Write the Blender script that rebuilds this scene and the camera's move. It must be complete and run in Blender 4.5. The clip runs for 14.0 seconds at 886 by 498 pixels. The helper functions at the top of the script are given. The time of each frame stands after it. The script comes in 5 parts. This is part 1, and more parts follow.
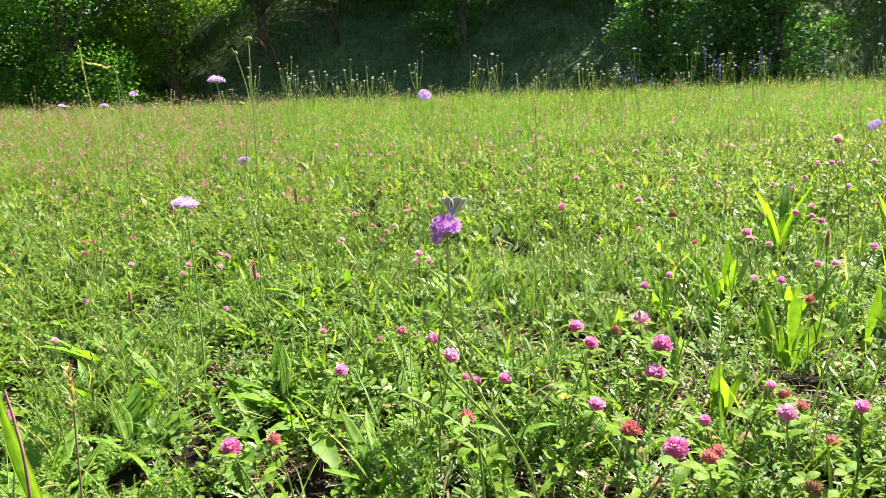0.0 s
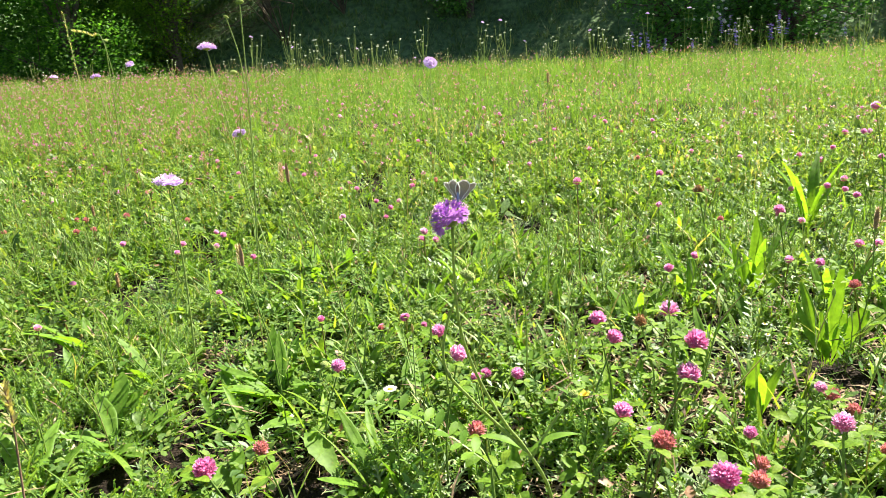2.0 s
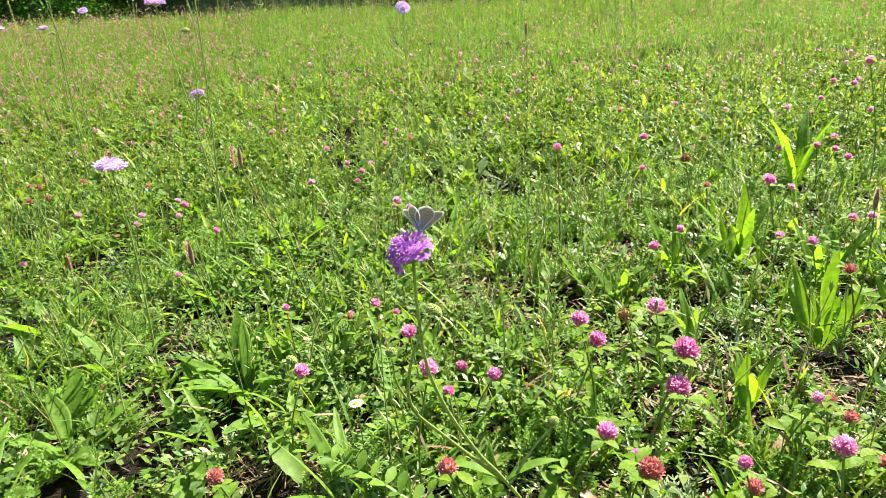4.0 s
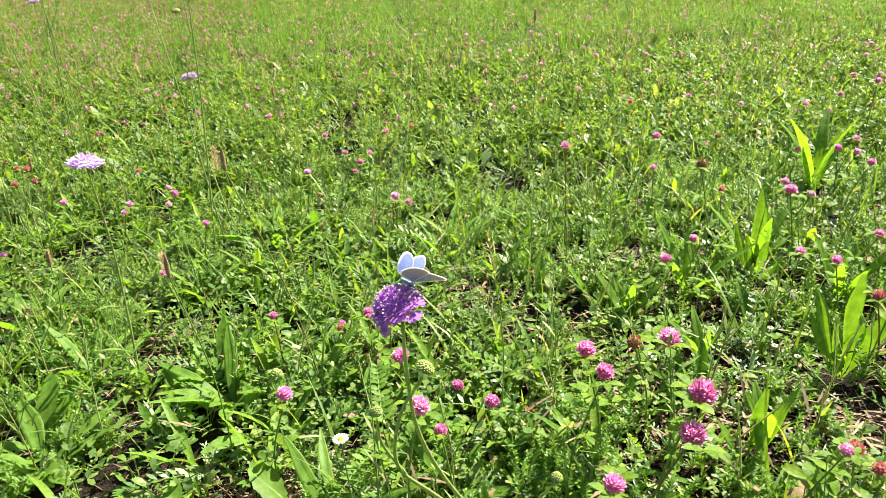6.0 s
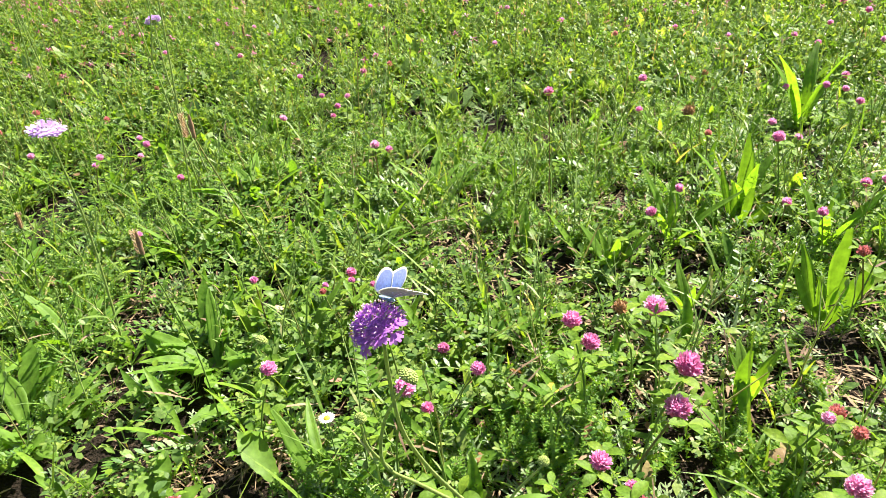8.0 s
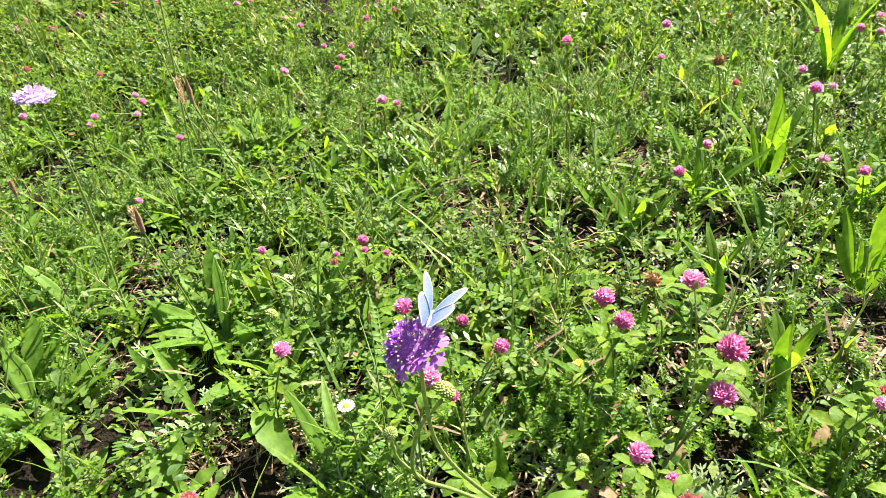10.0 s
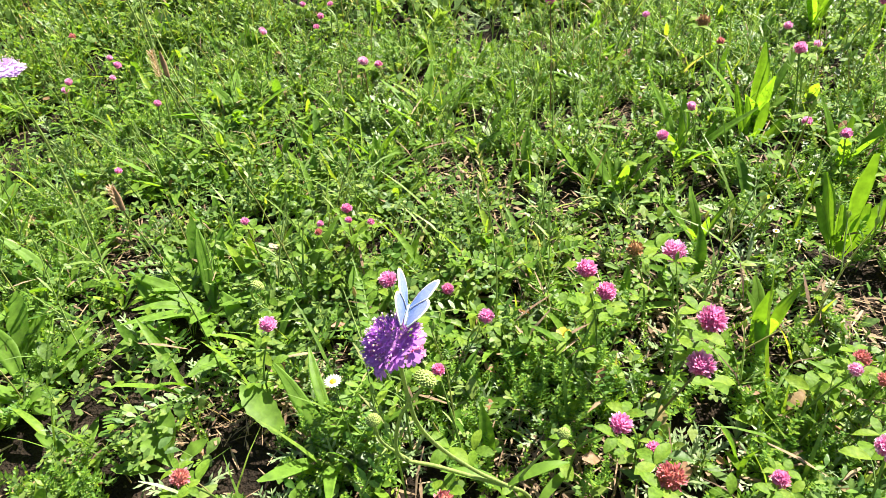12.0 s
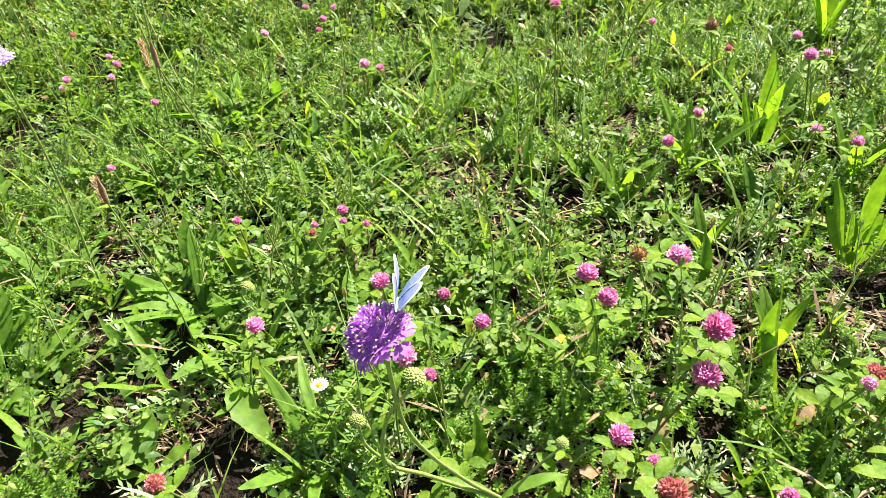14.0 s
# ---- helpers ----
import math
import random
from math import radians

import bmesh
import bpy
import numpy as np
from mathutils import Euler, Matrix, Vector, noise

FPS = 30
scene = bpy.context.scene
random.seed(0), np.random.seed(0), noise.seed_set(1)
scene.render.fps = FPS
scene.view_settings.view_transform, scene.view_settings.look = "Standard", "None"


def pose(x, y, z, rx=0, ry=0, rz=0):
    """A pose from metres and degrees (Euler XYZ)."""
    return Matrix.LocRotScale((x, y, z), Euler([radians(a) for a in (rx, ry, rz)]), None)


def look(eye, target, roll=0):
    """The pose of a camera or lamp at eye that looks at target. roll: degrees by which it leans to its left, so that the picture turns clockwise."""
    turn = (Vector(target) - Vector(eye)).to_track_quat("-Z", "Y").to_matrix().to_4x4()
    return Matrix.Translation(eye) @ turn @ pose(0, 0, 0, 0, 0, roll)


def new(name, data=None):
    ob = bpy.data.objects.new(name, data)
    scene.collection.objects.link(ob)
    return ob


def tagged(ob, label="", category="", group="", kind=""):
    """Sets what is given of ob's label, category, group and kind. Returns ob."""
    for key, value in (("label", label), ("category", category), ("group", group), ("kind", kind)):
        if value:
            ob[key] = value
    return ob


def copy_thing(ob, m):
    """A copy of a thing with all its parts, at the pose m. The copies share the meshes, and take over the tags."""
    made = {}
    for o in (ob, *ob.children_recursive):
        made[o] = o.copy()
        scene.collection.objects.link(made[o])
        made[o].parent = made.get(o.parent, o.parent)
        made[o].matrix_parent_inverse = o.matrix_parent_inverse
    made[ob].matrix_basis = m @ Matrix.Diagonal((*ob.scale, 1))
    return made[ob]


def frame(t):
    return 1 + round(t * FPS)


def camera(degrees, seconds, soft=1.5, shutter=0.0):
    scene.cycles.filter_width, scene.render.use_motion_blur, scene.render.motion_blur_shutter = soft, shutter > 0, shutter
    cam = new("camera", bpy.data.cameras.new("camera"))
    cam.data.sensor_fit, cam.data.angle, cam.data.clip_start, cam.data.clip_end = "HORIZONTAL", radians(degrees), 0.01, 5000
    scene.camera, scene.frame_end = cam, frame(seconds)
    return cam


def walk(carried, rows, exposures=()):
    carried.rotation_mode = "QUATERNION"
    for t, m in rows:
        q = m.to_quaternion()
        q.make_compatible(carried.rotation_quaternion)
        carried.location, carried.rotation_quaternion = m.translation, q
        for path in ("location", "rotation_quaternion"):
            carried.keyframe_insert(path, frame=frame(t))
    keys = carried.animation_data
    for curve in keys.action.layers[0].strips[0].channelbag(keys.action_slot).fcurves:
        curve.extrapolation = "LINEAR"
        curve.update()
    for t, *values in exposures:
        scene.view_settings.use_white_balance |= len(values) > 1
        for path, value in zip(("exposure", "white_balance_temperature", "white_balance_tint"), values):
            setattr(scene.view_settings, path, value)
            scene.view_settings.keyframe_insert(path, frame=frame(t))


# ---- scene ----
# ---- camera and its walk ----
cam = camera(66.0, 14.0, soft=0.5)
PATH = [
    (0, (0.04, -0.203, 0.561), (-0.062, 1.731, 0.061), -2.8),
    (0.5, (0.037, -0.174, 0.555), (-0.083, 1.76, 0.058), -2.7),
    (1, (0.037, -0.146, 0.547), (-0.087, 1.788, 0.05), -2.6),
    (1.5, (0.038, -0.12, 0.539), (-0.093, 1.808, 0.021), -2.7),
    (2, (0.038, -0.109, 0.552), (-0.09, 1.801, -0.029), -3.3),
    (2.5, (0.041, -0.086, 0.565), (-0.084, 1.794, -0.105), -3.7),
    (3, (0.046, -0.065, 0.581), (-0.035, 1.814, -0.099), -3.5),
    (3.5, (0.046, -0.035, 0.587), (-0.03, 1.834, -0.119), -3.6),
    (3.7, (0.049, -0.029, 0.588), (-0.032, 1.833, -0.137), -3.9),
    (5.8, (0.053, 0.05, 0.606), (-0.021, 1.876, -0.206), -2.9),
    (6, (0.055, 0.055, 0.607), (-0.034, 1.88, -0.205), -2.7),
    (6.5, (0.057, 0.057, 0.621), (-0.072, 1.861, -0.232), -3.9),
    (7, (0.054, 0.063, 0.617), (-0.066, 1.825, -0.322), -4.5),
    (7.5, (0.046, 0.079, 0.629), (-0.032, 1.829, -0.335), -3.5),
    (8, (0.058, 0.093, 0.64), (0.007, 1.82, -0.367), -3.6),
    (8.2, (0.06, 0.096, 0.641), (0.013, 1.808, -0.393), -3.3),
    (10.3, (0.034, 0.151, 0.641), (-0.039, 1.79, -0.503), -5.0),
    (10.5, (0.031, 0.15, 0.654), (-0.052, 1.788, -0.49), -4.8),
    (11, (0.04, 0.148, 0.662), (-0.025, 1.753, -0.529), -5.7),
    (11.5, (0.04, 0.153, 0.658), (-0.012, 1.722, -0.581), -5.5),
    (12, (0.045, 0.16, 0.657), (0.005, 1.717, -0.598), -5.2),
    (12.5, (0.049, 0.169, 0.654), (0.011, 1.721, -0.607), -5.4),
    (13, (0.055, 0.176, 0.649), (0.013, 1.72, -0.621), -5.3),
    (13.5, (0.053, 0.177, 0.64), (0.009, 1.717, -0.636), -4.9),
    (14, (0.051, 0.173, 0.631), (0.005, 1.754, -0.593), -4.2),
]
walk(cam, [(t, look(eye, target, roll)) for t, eye, target, roll in PATH],
     exposures=[(0.0, 2.08), (2.0, 2.04), (3.0, 1.97), (14.0, 1.99)])

# ---- sky and sun ----
SUN_EL, SUN_AZ = radians(50), radians(47)          # azimuth from +Y towards +X
SUN_DIR = Vector((math.sin(SUN_AZ) * math.cos(SUN_EL), math.cos(SUN_AZ) * math.cos(SUN_EL), math.sin(SUN_EL)))
world = bpy.data.worlds.new("sky")
scene.world = world
world.use_nodes = True
wn = world.node_tree.nodes
sky = wn.new("ShaderNodeTexSky")
sky.sky_type, sky.sun_disc = "NISHITA", False
sky.sun_elevation, sky.sun_rotation = SUN_EL, SUN_AZ
wn["Background"].inputs["Strength"].default_value = 0.044
world.node_tree.links.new(sky.outputs["Color"], wn["Background"].inputs["Color"])
sun_data = bpy.data.lights.new("sun", "SUN")
sun_data.energy, sun_data.angle, sun_data.color = 5.0, radians(0.55), (1.0, 0.93, 0.80)
sun = new("sun", sun_data)
sun.matrix_world = look(SUN_DIR * 30, (0, 0, 0))

# ---- materials ----
def nodes_of(name):
    m = bpy.data.materials.new(name)
    m.use_nodes = True
    nt = m.node_tree
    return m, nt, nt.nodes["Principled BSDF"], nt.nodes["Material Output"]


def ramp(nt, fac, stops):
    r = nt.nodes.new("ShaderNodeValToRGB")
    els = r.color_ramp.elements
    els[0].position, els[0].color = stops[0][0], (*stops[0][1], 1)
    els[1].position, els[1].color = stops[-1][0], (*stops[-1][1], 1)
    for p, c in stops[1:-1]:
        e = els.new(p)
        e.color = (*c, 1)
    nt.links.new(fac, r.inputs["Fac"])
    return r.outputs["Color"]


def randomness(nt, source):
    if source == "island":
        return nt.nodes.new("ShaderNodeNewGeometry").outputs["Random Per Island"]
    return nt.nodes.new("ShaderNodeObjectInfo").outputs["Random"]


def mixed(nt, kind, fac, a, b):
    m = nt.nodes.new("ShaderNodeMix")
    m.data_type, m.blend_type = "RGBA", kind
    if isinstance(fac, float):
        m.inputs["Factor"].default_value = fac
    else:
        nt.links.new(fac, m.inputs["Factor"])
    for key, v in ((6, a), (7, b)):
        if isinstance(v, tuple):
            m.inputs[key].default_value = (*v, 1)
        else:
            nt.links.new(v, m.inputs[key])
    return m.outputs[2]


def leaf_material(name, stops, glow=0.4, rough=0.44, source="island", grain=220.0, through_tint=(1.5, 1.4, 0.5), spec=0.4):
    """A thin leaf: gloss above, sunlight that comes through it from behind."""
    m, nt, bsdf, out = nodes_of(name)
    col = ramp(nt, randomness(nt, source), stops)
    tc = nt.nodes.new("ShaderNodeTexCoord")
    n = nt.nodes.new("ShaderNodeTexNoise")
    n.inputs["Scale"].default_value, n.inputs["Detail"].default_value = grain, 3
    nt.links.new(tc.outputs["Object"], n.inputs["Vector"])
    shade = ramp(nt, n.outputs["Fac"], [(0.3, (0.72, 0.74, 0.7)), (0.7, (1.25, 1.2, 1.1))])
    col = mixed(nt, "MULTIPLY", 1.0, col, shade)
    nt.links.new(col, bsdf.inputs["Base Color"])
    bsdf.inputs["Roughness"].default_value = rough
    bsdf.inputs["Specular IOR Level"].default_value = spec
    b = nt.nodes.new("ShaderNodeBump")
    b.inputs["Strength"].default_value, b.inputs["Distance"].default_value = 0.35, 0.002
    nt.links.new(n.outputs["Fac"], b.inputs["Height"])
    nt.links.new(b.outputs["Normal"], bsdf.inputs["Normal"])
    tr = nt.nodes.new("ShaderNodeBsdfTranslucent")
    nt.links.new(mixed(nt, "MULTIPLY", 1.0, col, through_tint), tr.inputs["Color"])
    mix = nt.nodes.new("ShaderNodeMixShader")
    mix.inputs["Fac"].default_value = glow
    nt.links.new(bsdf.outputs["BSDF"], mix.inputs[1])
    nt.links.new(tr.outputs["BSDF"], mix.inputs[2])
    nt.links.new(mix.outputs["Shader"], out.inputs["Surface"])
    return m


def radial_material(name, stops, reach, vary, glow=0.35):
    """Petals whose colour runs from the middle of the head to its rim."""
    m, nt, bsdf, out = nodes_of(name)
    tc = nt.nodes.new("ShaderNodeTexCoord")
    ln = nt.nodes.new("ShaderNodeVectorMath")
    ln.operation = "LENGTH"
    nt.links.new(tc.outputs["Object"], ln.inputs[0])
    dv = nt.nodes.new("ShaderNodeMath")
    dv.operation = "DIVIDE"
    dv.inputs[1].default_value = reach
    nt.links.new(ln.outputs["Value"], dv.inputs[0])
    col = ramp(nt, dv.outputs[0], stops)
    tint = ramp(nt, randomness(nt, "object"), vary)
    col = mixed(nt, "MULTIPLY", 1.0, col, tint)
    isl = ramp(nt, randomness(nt, "island"), [(0.0, (0.88, 0.84, 0.88)), (1.0, (1.15, 1.15, 1.12))])
    col = mixed(nt, "MULTIPLY", 1.0, col, isl)
    nt.links.new(col, bsdf.inputs["Base Color"])
    bsdf.inputs["Roughness"].default_value = 0.6
    bsdf.inputs["Specular IOR Level"].default_value = 0.25
    tr = nt.nodes.new("ShaderNodeBsdfTranslucent")
    nt.links.new(col, tr.inputs["Color"])
    mix = nt.nodes.new("ShaderNodeMixShader")
    mix.inputs["Fac"].default_value = glow
    nt.links.new(bsdf.outputs["BSDF"], mix.inputs[1])
    nt.links.new(tr.outputs["BSDF"], mix.inputs[2])
    nt.links.new(mix.outputs["Shader"], out.inputs["Surface"])
    return m


def ground_material(name, stops, scale, bump):
    m, nt, bsdf, out = nodes_of(name)
    tc = nt.nodes.new("ShaderNodeTexCoord")
    big = nt.nodes.new("ShaderNodeTexNoise")
    big.inputs["Scale"].default_value, big.inputs["Detail"].default_value = scale, 8
    small = nt.nodes.new("ShaderNodeTexNoise")
    small.inputs["Scale"].default_value, small.inputs["Detail"].default_value = scale * 14, 6
    for n in (big, small):
        nt.links.new(tc.outputs["Object"], n.inputs["Vector"])
    col = ramp(nt, big.outputs["Fac"], stops)
    fine = ramp(nt, small.outputs["Fac"], [(0.3, (0.55, 0.55, 0.55)), (0.7, (1.4, 1.35, 1.25))])
    nt.links.new(mixed(nt, "MULTIPLY", 1.0, col, fine), bsdf.inputs["Base Color"])
    bsdf.inputs["Roughness"].default_value = 0.95
    bsdf.inputs["Specular IOR Level"].default_value = 0.15
    b = nt.nodes.new("ShaderNodeBump")
    b.inputs["Strength"].default_value, b.inputs["Distance"].default_value = 0.9, bump
    nt.links.new(small.outputs["Fac"], b.inputs["Height"])
    nt.links.new(b.outputs["Normal"], bsdf.inputs["Normal"])
    return m


GREENS = [(0.0, (0.055, 0.135, 0.026)), (0.45, (0.12, 0.225, 0.03)), (0.8, (0.155, 0.275, 0.032)), (1.0, (0.20, 0.31, 0.036))]
COOL = [(0.0, (0.065, 0.135, 0.042)), (0.5, (0.14, 0.235, 0.06)), (1.0, (0.25, 0.34, 0.085))]
WARM = [(0.0, (0.085, 0.185, 0.024)), (0.6, (0.15, 0.275, 0.032)), (1.0, (0.25, 0.37, 0.042))]
M_CLOVER = leaf_material("clover_leaf", GREENS, 0.5, 0.5, spec=0.14)
M_PLANTAIN = leaf_material("plantain_leaf", WARM, 0.46, 0.48, through_tint=(1.3, 1.35, 0.5), spec=0.2)
M_YARROW = leaf_material("yarrow_leaf", [(0.0, (0.075, 0.17, 0.03)), (0.6, (0.15, 0.29, 0.042)), (1.0, (0.27, 0.40, 0.05))], 0.48, 0.42, spec=0.3)
M_VETCH = leaf_material("vetch_leaf", [(0.0, (0.065, 0.16, 0.034)), (1.0, (0.15, 0.27, 0.05))], 0.46, 0.38, spec=0.3)
M_SHOOT = leaf_material("shoot_leaf", COOL, 0.48, 0.42, spec=0.2)
M_SILVER = leaf_material("silvery_leaf", [(0.0, (0.13, 0.20, 0.09)), (0.6, (0.20, 0.29, 0.14)), (1.0, (0.30, 0.37, 0.20))], 0.28, 0.5)
M_SPRIG = leaf_material("leaf_stalk", [(0.0, (0.13, 0.22, 0.05)), (0.7, (0.20, 0.31, 0.07)), (1.0, (0.26, 0.20, 0.09))], 0.35, 0.5)
M_GRASS = leaf_material("grass_blade", [(0.0, (0.09, 0.18, 0.028)), (0.7, (0.18, 0.30, 0.04)), (0.93, (0.26, 0.35, 0.06)), (1.0, (0.42, 0.36, 0.18))], 0.45, 0.45)
M_THIN = leaf_material("thin_stem", [(0.0, (0.17, 0.27, 0.08)), (0.8, (0.26, 0.37, 0.12)), (1.0, (0.34, 0.30, 0.15))], 0.38, 0.5)
M_MAT = leaf_material("low_leaf", [(0.0, (0.06, 0.12, 0.028)), (0.5, (0.12, 0.20, 0.04)), (0.78, (0.20, 0.27, 0.06)), (0.86, (0.27, 0.19, 0.10)), (1.0, (0.30, 0.15, 0.10))], 0.3)
M_FAR = leaf_material("far_meadow_leaf", [(0.0, (0.105, 0.20, 0.032)), (0.6, (0.155, 0.275, 0.042)), (0.94, (0.21, 0.335, 0.06)), (1.0, (0.32, 0.31, 0.16))], 0.45, 0.6, through_tint=(1.2, 1.25, 0.55), spec=0.2)
M_STEM = leaf_material("green_stem", [(0.0, (0.12, 0.21, 0.045)), (0.7, (0.18, 0.28, 0.06)), (1.0, (0.20, 0.13, 0.06))], 0.25, 0.5, "object")
M_PALE_STEM = leaf_material("pale_hairy_stem", [(0.0, (0.24, 0.33, 0.10)), (1.0, (0.29, 0.37, 0.13))], 0.3, 0.6, "object", 300)
M_STRAW = leaf_material("dry_straw", [(0.0, (0.09, 0.055, 0.035)), (0.5, (0.22, 0.15, 0.095)), (0.9, (0.28, 0.20, 0.13)), (1.0, (0.34, 0.27, 0.18))], 0.1, 0.8)
M_PANICLE = leaf_material("grass_panicle", [(0.0, (0.30, 0.20, 0.16)), (0.6, (0.42, 0.32, 0.25)), (1.0, (0.52, 0.44, 0.36))], 0.4, 0.8, spec=0.1)
M_BROWN_STEM = leaf_material("brown_stem", [(0.0, (0.20, 0.11, 0.08)), (1.0, (0.30, 0.19, 0.13))], 0.1, 0.7, "object", 120)
M_CRUMB = leaf_material("soil_crumb", [(0.0, (0.02, 0.014, 0.010)), (0.7, (0.06, 0.042, 0.030)), (1.0, (0.14, 0.10, 0.07))], 0.0, 0.9, "island", 400, spec=0.1)
M_CLOVER_HEAD = radial_material("clover_florets", [(0.0, (0.40, 0.16, 0.16)), (0.42, (0.66, 0.24, 0.42)), (0.66, (0.78, 0.30, 0.58)), (0.86, (0.86, 0.48, 0.74)), (1.0, (0.95, 0.74, 0.90))], 0.0132,
                                [(0.0, (0.92, 0.72, 0.80)), (0.5, (1.0, 0.95, 0.98)), (1.0, (1.05, 1.3, 1.08))], 0.5)
M_CLOVER_FADING = radial_material("fading_florets", [(0.0, (0.22, 0.10, 0.05)), (0.5, (0.50, 0.20, 0.14)), (0.82, (0.70, 0.25, 0.30)), (1.0, (0.80, 0.36, 0.56))], 0.0140,
                                  [(0.0, (0.92, 0.85, 0.85)), (1.0, (1.05, 1.1, 1.1))], 0.4)
M_CLOVER_DEAD = radial_material("withered_florets", [(0.0, (0.10, 0.06, 0.03)), (1.0, (0.40, 0.24, 0.11))], 0.013, [(0.0, (0.8, 0.8, 0.8)), (1.0, (1.2, 1.1, 1.0))], 0.2)
M_VIOLET = radial_material("violet_petals", [(0.0, (0.46, 0.17, 0.56)), (0.5, (0.64, 0.29, 0.76)), (0.8, (0.62, 0.28, 0.77)), (1.0, (0.54, 0.23, 0.74))], 0.019, [(0.0, (1, 1, 1)), (1.0, (1.02, 1, 1))], 0.5)
M_LILAC = radial_material("lilac_petals", [(0.0, (0.60, 0.40, 0.70)), (1.0, (0.70, 0.52, 0.84))], 0.019, [(0.0, (0.9, 0.85, 0.95)), (1.0, (1.15, 1.2, 1.1))], 0.4)
M_BUD = leaf_material("bud_green", [(0.0, (0.22, 0.32, 0.08)), (1.0, (0.38, 0.45, 0.13))], 0.2, 0.6, "island")
M_ANTHER = leaf_material("anther", [(0.0, (0.7, 0.5, 0.75)), (1.0, (0.85, 0.7, 0.85))], 0.2, 0.6, "island")
M_TURF = ground_material("meadow_turf", [(0.3, (0.018, 0.028, 0.008)), (0.5, (0.034, 0.056, 0.013)), (0.72, (0.06, 0.085, 0.022))], 3, 0.02)
M_SOIL = ground_material("soil", [(0.3, (0.012, 0.009, 0.006)), (0.55, (0.024, 0.017, 0.012)), (0.75, (0.055, 0.040, 0.028))], 14, 0.02)
M_BANK = ground_material("bank_turf", [(0.3, (0.065, 0.115, 0.05)), (0.55, (0.09, 0.15, 0.065)), (0.75, (0.15, 0.16, 0.09))], 0.8, 0.04)
M_TREE_A = leaf_material("tree_leaf_bright", [(0.0, (0.045, 0.12, 0.018)), (0.7, (0.09, 0.22, 0.028)), (1.0, (0.16, 0.32, 0.04))], 0.52, 0.6, "island", 30, (1.2, 1.45, 0.6), spec=0.2)
M_TREE_C = leaf_material("tree_leaf_yellowish", [(0.0, (0.07, 0.14, 0.016)), (0.7, (0.13, 0.23, 0.025)), (1.0, (0.22, 0.33, 0.04))], 0.5, 0.6, "island", 30, (1.2, 1.45, 0.6), spec=0.2)
M_TREE_B = leaf_material("tree_leaf_dark", [(0.0, (0.045, 0.11, 0.025)), (0.7, (0.085, 0.19, 0.04)), (1.0, (0.13, 0.27, 0.05))], 0.48, 0.6, "island", 30, (1.2, 1.45, 0.6), spec=0.2)
M_SHRUB = leaf_material("shrub_leaf", [(0.0, (0.06, 0.16, 0.04)), (0.7, (0.11, 0.25, 0.06)), (1.0, (0.17, 0.33, 0.08))], 0.4, 0.6, "island", 30, (1.2, 1.45, 0.6), spec=0.2)
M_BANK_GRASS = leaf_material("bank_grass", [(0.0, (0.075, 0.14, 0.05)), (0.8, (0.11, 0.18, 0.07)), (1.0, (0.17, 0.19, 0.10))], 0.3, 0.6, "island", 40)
M_BARK = ground_material("bark", [(0.3, (0.06, 0.045, 0.035)), (0.7, (0.16, 0.13, 0.10))], 6, 0.01)
M_WHITE = leaf_material("white_petal", [(0.0, (0.72, 0.72, 0.68)), (1.0, (0.85, 0.85, 0.82))], 0.3, 0.6, "island", 200, (1, 1, 1))
M_YELLOW = leaf_material("yellow_floret", [(0.0, (0.75, 0.5, 0.03)), (1.0, (0.85, 0.65, 0.06))], 0.2, 0.6, "island", 200, (1, 1, 1))
M_SPIKE = leaf_material("blue_violet_petal", [(0.0, (0.24, 0.15, 0.70)), (1.0, (0.44, 0.28, 0.90))], 0.5, 0.6, "island", 200, (1, 1, 1))

# ---- geometry in arrays: (vertices, quads, material index of each quad) ----
RNG = np.random.default_rng(7)


def tube(points, radii, n=5, mat=0):
    p = np.asarray(points, float)
    r = np.broadcast_to(np.asarray(radii, float), (len(p),))
    d = np.gradient(p, axis=0)
    d /= np.linalg.norm(d, axis=1)[:, None] + 1e-12
    side = np.cross(d, (0.31, 0.95, 0.05))
    side /= np.linalg.norm(side, axis=1)[:, None] + 1e-12
    up = np.cross(side, d)
    a = np.linspace(0, 2 * np.pi, n, endpoint=False)
    v = p[:, None] + r[:, None, None] * (np.cos(a)[None, :, None] * side[:, None] + np.sin(a)[None, :, None] * up[:, None])
    i, j = np.meshgrid(np.arange(len(p) - 1), np.arange(n), indexing="ij")
    k = (j + 1) % n
    q = np.stack([i * n + j, i * n + k, (i + 1) * n + k, (i + 1) * n + j], -1).reshape(-1, 4)
    return v.reshape(-1, 3), q, np.full(len(q), mat)


